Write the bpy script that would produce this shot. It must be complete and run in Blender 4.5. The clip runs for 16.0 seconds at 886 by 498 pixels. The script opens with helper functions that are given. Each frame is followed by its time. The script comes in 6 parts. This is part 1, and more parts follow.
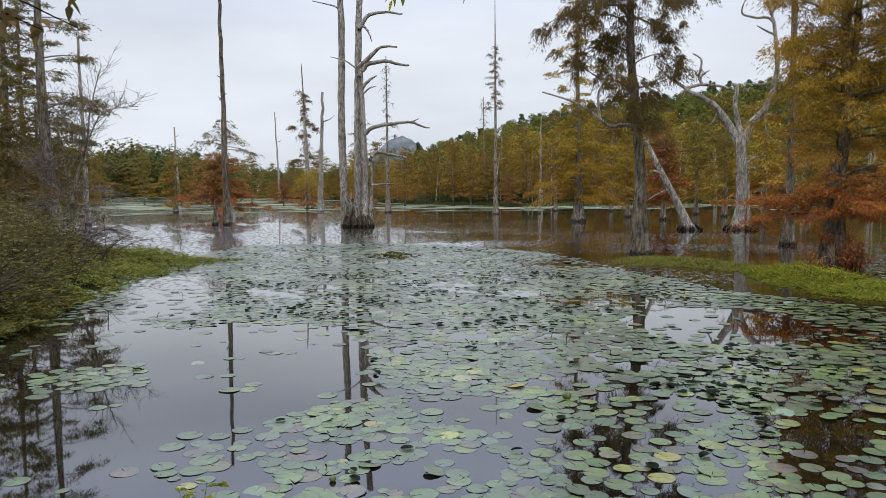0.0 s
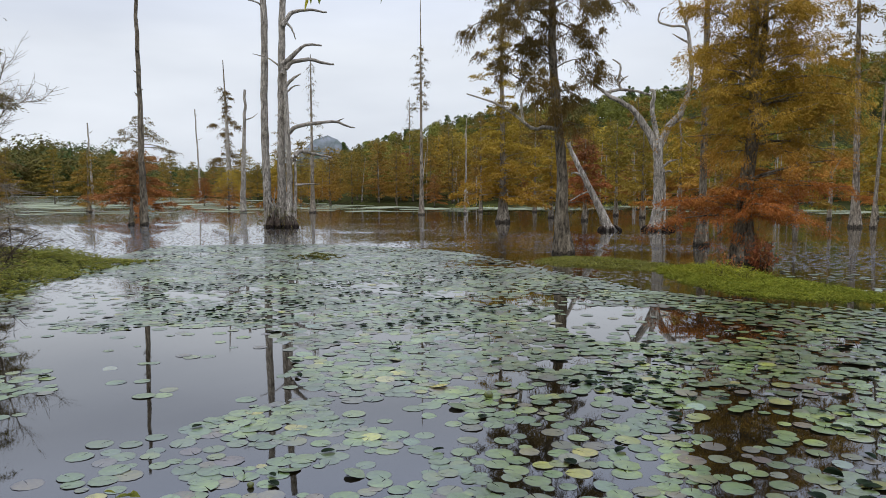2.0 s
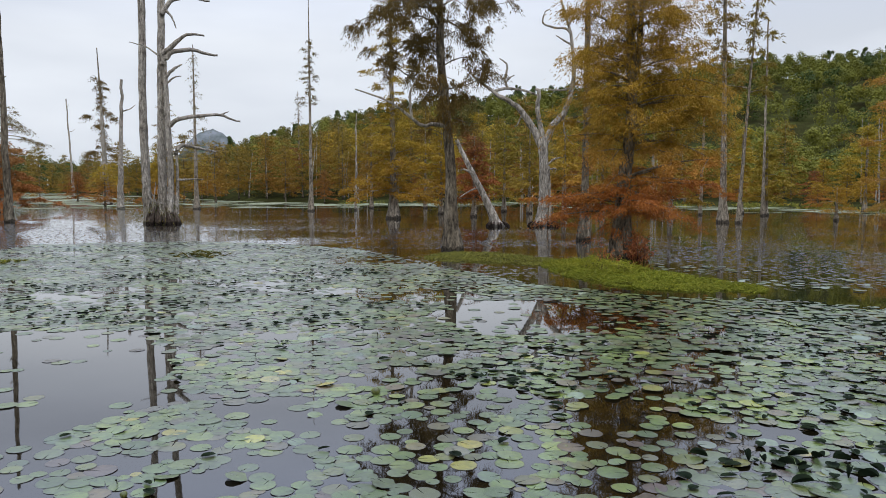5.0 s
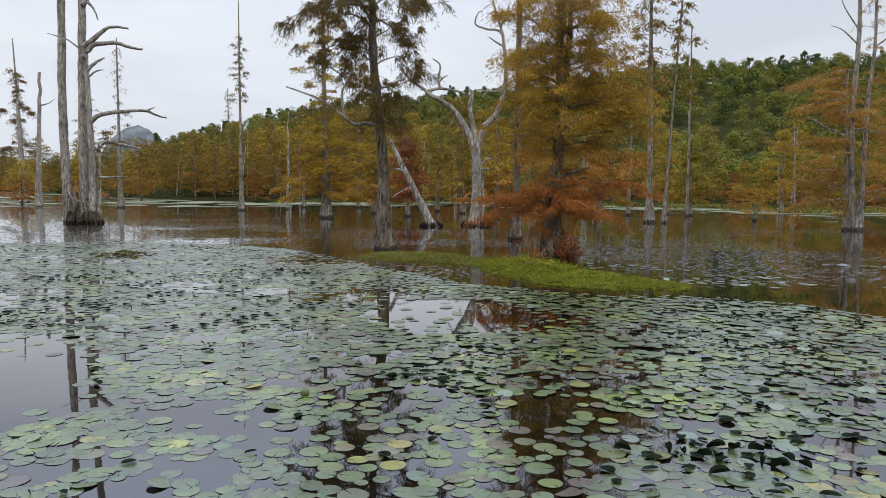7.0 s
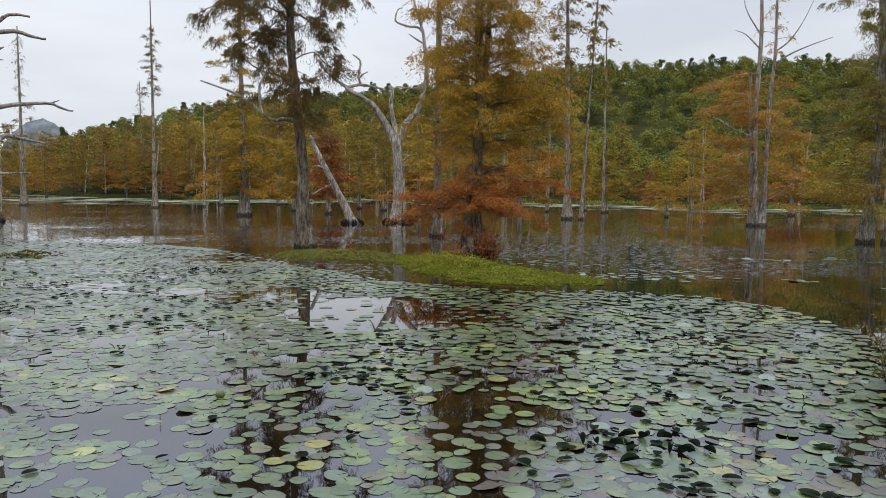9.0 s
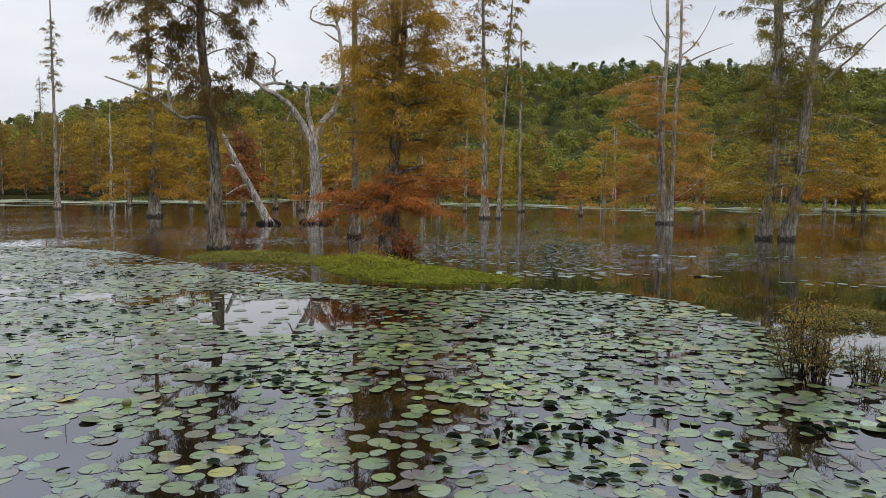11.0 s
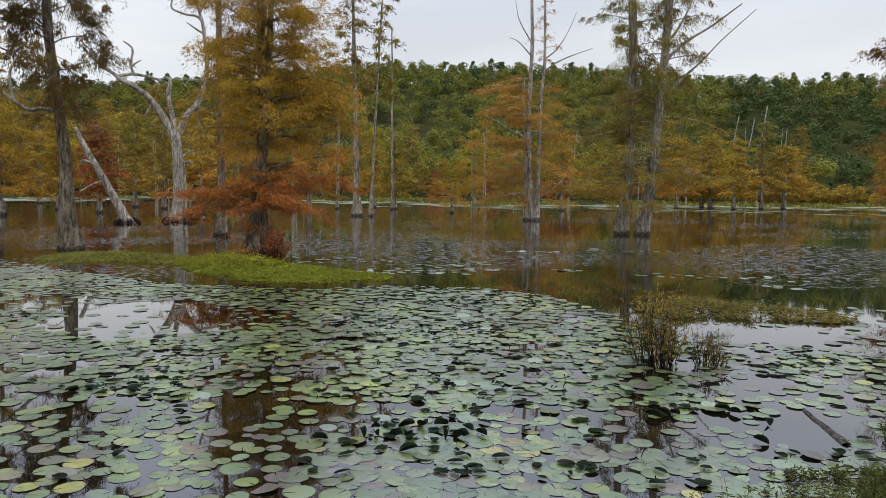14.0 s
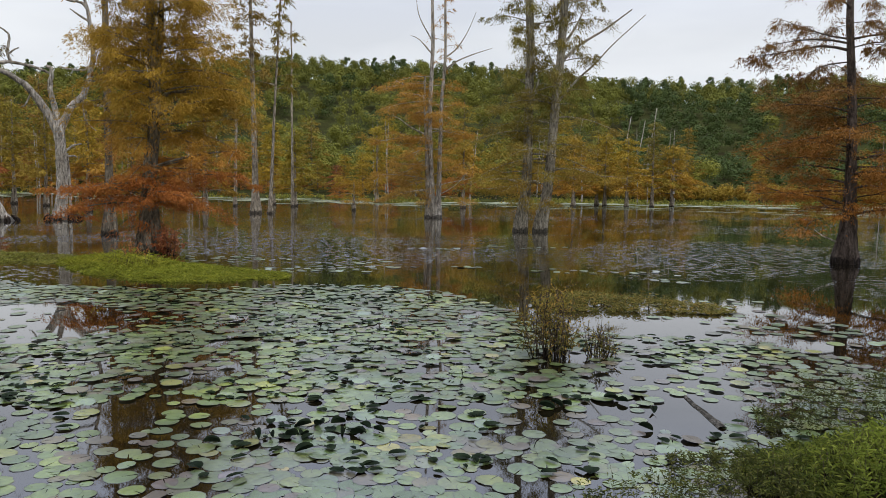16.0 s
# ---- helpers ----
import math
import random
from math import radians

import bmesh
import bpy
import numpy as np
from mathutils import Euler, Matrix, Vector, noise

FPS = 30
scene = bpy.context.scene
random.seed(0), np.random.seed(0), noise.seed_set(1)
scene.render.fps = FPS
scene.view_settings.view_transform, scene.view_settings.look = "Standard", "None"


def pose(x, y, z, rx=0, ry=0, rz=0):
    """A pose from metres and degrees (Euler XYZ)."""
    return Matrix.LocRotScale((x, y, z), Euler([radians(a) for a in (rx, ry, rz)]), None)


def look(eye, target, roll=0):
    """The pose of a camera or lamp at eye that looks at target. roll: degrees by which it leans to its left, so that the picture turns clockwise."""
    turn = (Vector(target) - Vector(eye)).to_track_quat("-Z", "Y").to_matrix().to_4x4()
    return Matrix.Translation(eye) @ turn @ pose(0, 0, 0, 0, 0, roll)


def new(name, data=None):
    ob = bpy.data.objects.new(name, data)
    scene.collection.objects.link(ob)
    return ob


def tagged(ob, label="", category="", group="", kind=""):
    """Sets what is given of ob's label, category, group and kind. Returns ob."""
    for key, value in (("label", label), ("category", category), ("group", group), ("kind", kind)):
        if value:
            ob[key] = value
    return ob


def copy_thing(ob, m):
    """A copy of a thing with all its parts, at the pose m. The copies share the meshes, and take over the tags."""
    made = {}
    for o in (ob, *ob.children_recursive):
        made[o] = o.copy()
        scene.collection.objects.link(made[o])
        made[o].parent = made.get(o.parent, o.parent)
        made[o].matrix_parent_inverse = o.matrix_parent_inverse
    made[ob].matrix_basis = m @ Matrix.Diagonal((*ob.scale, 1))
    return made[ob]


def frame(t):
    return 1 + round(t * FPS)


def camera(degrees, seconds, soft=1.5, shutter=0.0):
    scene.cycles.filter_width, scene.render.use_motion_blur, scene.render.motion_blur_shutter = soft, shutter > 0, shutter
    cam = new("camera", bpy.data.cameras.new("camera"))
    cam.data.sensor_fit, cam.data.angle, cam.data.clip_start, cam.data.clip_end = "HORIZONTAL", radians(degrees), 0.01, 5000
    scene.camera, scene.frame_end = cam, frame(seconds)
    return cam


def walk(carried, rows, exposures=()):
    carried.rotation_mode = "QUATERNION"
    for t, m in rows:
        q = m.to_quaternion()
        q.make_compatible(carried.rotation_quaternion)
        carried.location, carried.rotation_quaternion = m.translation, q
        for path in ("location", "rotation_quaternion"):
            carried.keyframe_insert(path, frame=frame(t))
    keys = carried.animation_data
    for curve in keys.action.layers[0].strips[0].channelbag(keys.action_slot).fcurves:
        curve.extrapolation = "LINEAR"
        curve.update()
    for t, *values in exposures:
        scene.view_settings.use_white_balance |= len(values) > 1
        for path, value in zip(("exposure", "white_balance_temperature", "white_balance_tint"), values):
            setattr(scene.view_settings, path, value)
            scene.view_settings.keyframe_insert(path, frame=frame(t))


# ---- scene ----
cam = camera(61.3, 16.0, soft=0.65)
PATH = [
    (0, (0.055, 0.177, 1.683), (0.0453, 2.1714, 1.5283), -0.50),
    (0.5, (0.063, 0.179, 1.683), (0.1061, 2.1725, 1.5264), -0.48),
    (1, (0.071, 0.180, 1.683), (0.1563, 2.1726, 1.5288), -0.38),
    (1.5, (0.079, 0.181, 1.683), (0.2126, 2.1710, 1.5308), -0.20),
    (2, (0.087, 0.182, 1.683), (0.2739, 2.1670, 1.5288), -0.15),
    (2.5, (0.095, 0.182, 1.683), (0.3378, 2.1607, 1.5263), -0.10),
    (3, (0.103, 0.181, 1.683), (0.3949, 2.1535, 1.5243), -0.10),
    (3.5, (0.110, 0.181, 1.683), (0.4458, 2.1458, 1.5246), -0.12),
    (4, (0.118, 0.179, 1.683), (0.4997, 2.1360, 1.5226), -0.11),
    (6.5, (0.155, 0.167, 1.684), (0.7548, 2.0679, 1.5185), 0.37),
    (7, (0.163, 0.163, 1.684), (0.8036, 2.0507, 1.5190), 0.39),
    (7.5, (0.170, 0.159, 1.685), (0.8507, 2.0325, 1.5177), 0.38),
    (8, (0.178, 0.155, 1.685), (0.9068, 2.0094, 1.5170), 0.47),
    (10.5, (0.214, 0.126, 1.687), (1.1935, 1.8607, 1.5147), 0.37),
    (11, (0.221, 0.119, 1.688), (1.2432, 1.8292, 1.5177), 0.39),
    (11.5, (0.228, 0.111, 1.689), (1.2915, 1.7961, 1.5160), 0.33),
    (12, (0.235, 0.103, 1.689), (1.3512, 1.7539, 1.5173), 0.44),
    (12.5, (0.242, 0.095, 1.690), (1.3993, 1.7168, 1.5157), 0.47),
    (13, (0.249, 0.087, 1.690), (1.4487, 1.6769, 1.5156), 0.54),
    (13.5, (0.255, 0.077, 1.691), (1.5014, 1.6320, 1.5158), 0.59),
    (14, (0.262, 0.068, 1.692), (1.5569, 1.5824, 1.5179), 0.59),
    (14.5, (0.269, 0.058, 1.693), (1.6161, 1.5260, 1.5182), 0.59),
    (15, (0.276, 0.048, 1.693), (1.6687, 1.4719, 1.5172), 0.69),
    (15.5, (0.282, 0.037, 1.694), (1.7216, 1.4144, 1.5167), 0.72),
    (16, (0.289, 0.026, 1.695), (1.7686, 1.3596, 1.5167), 0.89),
]
walk(cam, [(t, look(eye, target, roll)) for t, eye, target, roll in PATH],
     [(0, 0.0, 6480, 10), (6.5, 0.02, 6520, 10), (11, 0.06, 6740, 9.6), (16, 0.09, 6780, 9.6)])

# ---------------------------------------------------------------- sky and sun
SUN_EL, SUN_AZ = 48.0, 200.0
world = bpy.data.worlds.new("overcast_sky")
scene.world = world
world.use_nodes = True
wt = world.node_tree
wt.nodes.clear()


def node(tree, kind, **props):
    n = tree.nodes.new(kind)
    for k, v in props.items():
        if k.startswith("in_"):
            n.inputs[int(k[3:])].default_value = v
        elif k == "op":
            n.operation = v
        elif k == "blend":
            n.blend_type = v
        elif k == "dtype":
            n.data_type = v
        elif k == "sky":
            n.sky_type = v
    return n


def wire(tree, a, b, out=0, into=0):
    tree.links.new(a.outputs[out], b.inputs[into])
    return b


sky = node(wt, "ShaderNodeTexSky", sky="NISHITA")
sky.sun_disc = False
sky.sun_elevation, sky.sun_rotation = radians(SUN_EL), radians(SUN_AZ)
sky_dim = node(wt, "ShaderNodeVectorMath", op="SCALE")
sky_dim.inputs[3].default_value = 0.10
wire(wt, sky, sky_dim)
tc = node(wt, "ShaderNodeTexCoord")
mp = node(wt, "ShaderNodeMapping")
mp.inputs["Scale"].default_value = (1.4, 1.4, 5.0)
wire(wt, tc, mp)
cl = node(wt, "ShaderNodeTexNoise")
cl.inputs["Scale"].default_value, cl.inputs["Detail"].default_value = 1.6, 4.0
wire(wt, mp, cl)
ramp = node(wt, "ShaderNodeValToRGB")
ramp.color_ramp.elements[0].position, ramp.color_ramp.elements[0].color = 0.3, (0.66, 0.705, 0.785, 1)
ramp.color_ramp.elements[1].position, ramp.color_ramp.elements[1].color = 0.68, (0.86, 0.905, 0.975, 1)
wire(wt, cl, ramp)
sep = node(wt, "ShaderNodeSeparateXYZ")
wire(wt, tc, sep)
grad = node(wt, "ShaderNodeMapRange")
grad.inputs[1].default_value, grad.inputs[2].default_value = 0.28, 0.62
grad.inputs[3].default_value, grad.inputs[4].default_value = 1.0, 3.3
wire(wt, sep, grad, 2, 0)
cloud = node(wt, "ShaderNodeVectorMath", op="SCALE")
tint = node(wt, "ShaderNodeMix", dtype="RGBA", blend="MULTIPLY")
tint.inputs[7].default_value = (0.87, 0.95, 1.18, 1)
height = node(wt, "ShaderNodeMapRange")
height.inputs[1].default_value, height.inputs[2].default_value = 0.18, 0.45
wire(wt, sep, height, 2, 0)
wire(wt, height, tint)
wire(wt, ramp, tint, 0, 6)
wire(wt, tint, cloud, 2, 0)
wire(wt, grad, cloud, 0, 3)
mix = node(wt, "ShaderNodeMix", dtype="RGBA")
mix.inputs[0].default_value = 0.96
wire(wt, sky_dim, mix, 0, 6)
wire(wt, cloud, mix, 0, 7)
bg = node(wt, "ShaderNodeBackground")
wire(wt, mix, bg, 2, 0)
wire(wt, bg, node(wt, "ShaderNodeOutputWorld"))

sun = new("sun", bpy.data.lights.new("sun", "SUN"))
sun.data.energy, sun.data.angle, sun.data.color = 1.1, radians(20), (1.0, 0.92, 0.80)
sun.matrix_world = look((0, 0, 60), (60 * math.sin(radians(SUN_AZ)) * -0.7, 60 * math.cos(radians(SUN_AZ)) * -0.7, 0))

# ---------------------------------------------------------------- materials


def material(name, rough=0.7, spec=0.4):
    m = bpy.data.materials.new(name)
    m.use_nodes = True
    t = m.node_tree
    b = t.nodes["Principled BSDF"]
    b.inputs["Roughness"].default_value = rough
    b.inputs["Specular IOR Level"].default_value = spec
    return m, t, b


def coords(t, scale=(1, 1, 1), kind="Object"):
    tc = node(t, "ShaderNodeTexCoord")
    mp = node(t, "ShaderNodeMapping")
    mp.inputs["Scale"].default_value = scale
    t.links.new(tc.outputs[kind], mp.inputs[0])
    return mp


def noise_tex(t, vec, scale, detail=4.0, rough=0.55):
    n = node(t, "ShaderNodeTexNoise")
    n.inputs["Scale"].default_value, n.inputs["Detail"].default_value, n.inputs["Roughness"].default_value = scale, detail, rough
    wire(t, vec, n)
    return n


def ramp_of(t, source, stops, out=0):
    r = node(t, "ShaderNodeValToRGB")
    els = r.color_ramp.elements
    while len(els) < len(stops):
        els.new(0.5)
    for e, (p, c) in zip(els, stops):
        e.position, e.color = p, (*c, 1)
    t.links.new(source.outputs[out], r.inputs[0])
    return r


def mixed(t, a, b, fac=0.5, blend="MIX"):
    m = node(t, "ShaderNodeMix", dtype="RGBA", blend=blend)
    for k, s in ((6, a), (7, b)):
        if isinstance(s, tuple):
            m.inputs[k].default_value = (*s, 1)
        else:
            t.links.new(s.outputs[2 if s.bl_idname == "ShaderNodeMix" else 0], m.inputs[k])
    if isinstance(fac, (int, float)):
        m.inputs[0].default_value = fac
    else:
        t.links.new(fac.outputs[0], m.inputs[0])
    return m


def bumped(t, b, source, strength, distance=0.02):
    n = node(t, "ShaderNodeBump")
    n.inputs["Strength"].default_value, n.inputs["Distance"].default_value = strength, distance
    t.links.new(source.outputs[0], n.inputs["Height"])
    t.links.new(n.outputs[0], b.inputs["Normal"])
    return n


def bark(name, dark, light, streak=14.0, bump=1.0, wet=0.15):
    """Furrowed bark or weathered wood, wet and dark just above the waterline."""
    m, t, b = material(name, 0.9, 0.04)
    v = coords(t, (streak, streak, 3.4))
    fine = noise_tex(t, v, 1.0, 7.0, 0.7)
    broad = noise_tex(t, coords(t, (1.6, 1.6, 0.6)), 1.0, 4.0)
    spots = noise_tex(t, coords(t, (7.0, 7.0, 3.6)), 1.0, 5.0, 0.65)
    r1 = ramp_of(t, fine, [(0.34, dark), (0.5, tuple((p + q) / 2 for p, q in zip(dark, light))), (0.64, light)])
    r2 = ramp_of(t, broad, [(0.32, (0.62, 0.59, 0.54)), (0.68, (1.12, 1.1, 1.06))])
    r3 = ramp_of(t, spots, [(0.34, (0.3, 0.27, 0.24)), (0.46, (0.85, 0.83, 0.8)), (0.62, (1.12, 1.12, 1.1))])
    grit = ramp_of(t, noise_tex(t, coords(t, (42.0, 42.0, 12.0)), 1.0, 3.0, 0.7), [(0.32, (0.5, 0.48, 0.45)), (0.6, (1.18, 1.17, 1.15))])
    m1 = mixed(t, mixed(t, mixed(t, r1, r2, 1.0, "MULTIPLY"), r3, 0.8, "MULTIPLY"), grit, 0.8, "MULTIPLY")
    tc = node(t, "ShaderNodeTexCoord")
    sp = node(t, "ShaderNodeSeparateXYZ")
    t.links.new(tc.outputs["Object"], sp.inputs[0])
    line = node(t, "ShaderNodeMath", op="MULTIPLY_ADD")
    line.inputs[1].default_value, line.inputs[2].default_value = -0.5, 0.25
    wire(t, spots, line)
    ad = node(t, "ShaderNodeMath", op="ADD")
    wire(t, sp, ad, 2, 0)
    wire(t, line, ad, 0, 1)
    mr = node(t, "ShaderNodeMapRange")
    mr.inputs[1].default_value, mr.inputs[2].default_value = wet * 0.7, wet * 1.05
    mr.inputs[3].default_value, mr.inputs[4].default_value = 0.26, 1.0
    wire(t, ad, mr)
    m2 = mixed(t, m1, mr, 1.0, "MULTIPLY")
    t.links.new(m2.outputs[2], b.inputs["Base Color"])
    bumped(t, b, fine, bump, 0.09)
    return m


BARK = bark("cypress_bark", (0.042, 0.036, 0.027), (0.285, 0.242, 0.178))
BARK_PALE = bark("weathered_bark", (0.06, 0.05, 0.038), (0.43, 0.37, 0.285), 18.0)
DEADWOOD = bark("bleached_deadwood", (0.115, 0.104, 0.088), (0.53, 0.482, 0.405), 17.0, 1.0)
BARK_GREY = bark("grey_cypress_bark", (0.085, 0.078, 0.06), (0.43, 0.39, 0.305), 18.0)
TWIG = bark("dark_twig_bark", (0.03, 0.024, 0.019), (0.13, 0.10, 0.08))


def foliage(name, low, high, accent, h0=0.0, h1=6.0, through_light=0.25, rough=0.6, patch=0.9, vary=1.0):
    """Leaf colour that goes with height on the tree, varied leaf by leaf and tree by tree."""
    m, t, b = material(name, rough, 0.04)
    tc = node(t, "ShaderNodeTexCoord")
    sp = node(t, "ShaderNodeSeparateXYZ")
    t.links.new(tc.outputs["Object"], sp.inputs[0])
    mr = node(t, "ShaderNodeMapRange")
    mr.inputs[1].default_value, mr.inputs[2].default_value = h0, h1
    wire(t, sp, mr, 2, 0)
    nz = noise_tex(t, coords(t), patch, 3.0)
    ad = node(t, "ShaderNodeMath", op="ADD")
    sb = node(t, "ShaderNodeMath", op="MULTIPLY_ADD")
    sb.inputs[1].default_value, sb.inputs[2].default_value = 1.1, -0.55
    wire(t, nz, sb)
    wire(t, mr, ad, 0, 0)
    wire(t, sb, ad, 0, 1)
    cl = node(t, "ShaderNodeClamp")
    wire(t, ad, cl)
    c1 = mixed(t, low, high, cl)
    g = node(t, "ShaderNodeNewGeometry")
    isl = ramp_of(t, g, [(0.0, (0, 0, 0)), (0.55, (0.10, 0.10, 0.10)), (1.0, (0.5, 0.5, 0.5))], 8 if len(g.outputs) > 8 else 0)
    t.links.new(g.outputs["Random Per Island"], isl.inputs[0])
    c2 = mixed(t, c1, accent, isl)
    oi = node(t, "ShaderNodeObjectInfo")
    hv = node(t, "ShaderNodeHueSaturation")
    h = node(t, "ShaderNodeMapRange")
    h.inputs[3].default_value, h.inputs[4].default_value = 0.491, 0.511
    t.links.new(oi.outputs["Random"], h.inputs[0])
    t.links.new(h.outputs[0], hv.inputs["Hue"])
    vv = node(t, "ShaderNodeMapRange")
    vv.inputs[3].default_value, vv.inputs[4].default_value = 1 - 0.2 * vary, 1 + 0.16 * vary
    t.links.new(g.outputs["Random Per Island"], vv.inputs[0])
    t.links.new(vv.outputs[0], hv.inputs["Value"])
    t.links.new(c2.outputs[2], hv.inputs["Color"])
    t.links.new(hv.outputs[0], b.inputs["Base Color"])
    tr = node(t, "ShaderNodeBsdfTranslucent")
    t.links.new(hv.outputs[0], tr.inputs[0])
    ms = node(t, "ShaderNodeMixShader")
    ms.inputs[0].default_value = through_light
    t.links.new(b.outputs[0], ms.inputs[1])
    t.links.new(tr.outputs[0], ms.inputs[2])
    t.links.new(ms.outputs[0], t.nodes["Material Output"].inputs[0])
    return m


LEAF_ORANGE = foliage("rust_to_gold_needles", (0.265, 0.09, 0.019), (0.3, 0.195, 0.022), (0.32, 0.165, 0.024), 1.5, 3.0, 0.18)
LEAF_DARK = foliage("dark_olive_needles", (0.175, 0.096, 0.02), (0.1, 0.073, 0.02), (0.165, 0.095, 0.022), 1.0, 4.5)
LEAF_OLIVE = foliage("olive_needles", (0.232, 0.12, 0.019), (0.165, 0.114, 0.02), (0.23, 0.138, 0.023), 0.5, 6.0)
LEAF_RUST = foliage("rust_needles", (0.244, 0.084, 0.0195), (0.13, 0.0624, 0.024), (0.235, 0.1, 0.0263), 1.0, 5.5)
LEAF_GOLD = foliage("golden_needles", (0.29, 0.13, 0.016), (0.27, 0.175, 0.02), (0.235, 0.16, 0.02), 0.5, 5.0)
LEAF_YGREEN = foliage("yellow_green_needles", (0.24, 0.145, 0.019), (0.175, 0.14, 0.021), (0.255, 0.17, 0.025), 0.3, 5.0)
LEAF_WOODS = foliage("hillside_leaves", (0.168, 0.146, 0.023), (0.073, 0.083, 0.0165), (0.185, 0.162, 0.025), -40.0, 60.0, 0.15, 0.7, 0.3, 0.2)
LEAF_FAR = foliage("distant_leaves", (0.123, 0.0975, 0.0208), (0.0574, 0.0601, 0.0152), (0.131, 0.105, 0.024), -10.0, 40.0, 0.15, 0.7, 0.1, 0.2)
LEAF_PINE = foliage("dark_pine_needles", (0.05, 0.066, 0.017), (0.042, 0.058, 0.016), (0.075, 0.088, 0.025), 0.0, 60.0, 0.15, 0.7, 0.2, 0.2)
LEAF_BROWNISH = foliage("brown_olive_needles", (0.14, 0.088, 0.028), (0.115, 0.092, 0.028), (0.17, 0.11, 0.036), 0.5, 6.0)
# the dark low tone puts the shade at the herbs' base into the leaf colour
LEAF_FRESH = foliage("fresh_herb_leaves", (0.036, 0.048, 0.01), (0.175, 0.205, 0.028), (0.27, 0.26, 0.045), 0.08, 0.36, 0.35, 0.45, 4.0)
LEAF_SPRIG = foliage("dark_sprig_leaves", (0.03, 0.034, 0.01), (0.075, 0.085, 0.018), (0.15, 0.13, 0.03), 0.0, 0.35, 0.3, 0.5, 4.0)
LEAF_TWIN = foliage("olive_gold_needles", (0.225, 0.14, 0.018), (0.13, 0.108, 0.022), (0.215, 0.145, 0.022), 0.8, 5.0, 0.2)
LEAF_COPPER = foliage("copper_needles", (0.26, 0.1, 0.015), (0.135, 0.07, 0.018), (0.23, 0.11, 0.018), 0.8, 4.2, 0.18)
LEAF_RUSTGOLD = foliage("russet_needles", (0.281, 0.108, 0.0272), (0.211, 0.108, 0.0306), (0.25, 0.115, 0.034), 0.8, 4.0)
LEAF_TRIPLE = foliage("amber_needles", (0.30, 0.18, 0.035), (0.31, 0.165, 0.026), (0.33, 0.185, 0.03), 1.0, 3.6)
LEAF_BANK = foliage("bank_herb_leaves", (0.127, 0.126, 0.022), (0.18, 0.186, 0.032), (0.318, 0.242, 0.05), 0.0, 0.7, 0.35, 0.45)
LEAF_BRUSH = foliage("brown_brush_leaves", (0.07, 0.072, 0.017), (0.10, 0.09, 0.022), (0.2, 0.115, 0.03), 0.0, 1.2, 0.3)
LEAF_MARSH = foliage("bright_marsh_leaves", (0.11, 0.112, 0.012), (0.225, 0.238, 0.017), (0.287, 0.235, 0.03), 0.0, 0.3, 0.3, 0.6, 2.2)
LEAF_SHRUB = foliage("yellowing_shrub_leaves", (0.10, 0.10, 0.024), (0.21, 0.165, 0.03), (0.3, 0.14, 0.034), 0.0, 0.7, 0.35)
LEAF_RED = foliage("red_shrub_leaves", (0.32, 0.085, 0.03), (0.36, 0.12, 0.05), (0.30, 0.17, 0.05), 0.0, 0.7, 0.35)
LEAF_YELLOW = foliage("yellow_and_green_twig_leaves", (0.12, 0.16, 0.03), (0.16, 0.19, 0.03), (0.65, 0.45, 0.03), -0.2, 0.2, 0.45)
LEAF_BROWN = foliage("dry_brown_leaves", (0.09, 0.06, 0.025), (0.13, 0.09, 0.03), (0.20, 0.12, 0.04), -0.2, 0.2, 0.3)


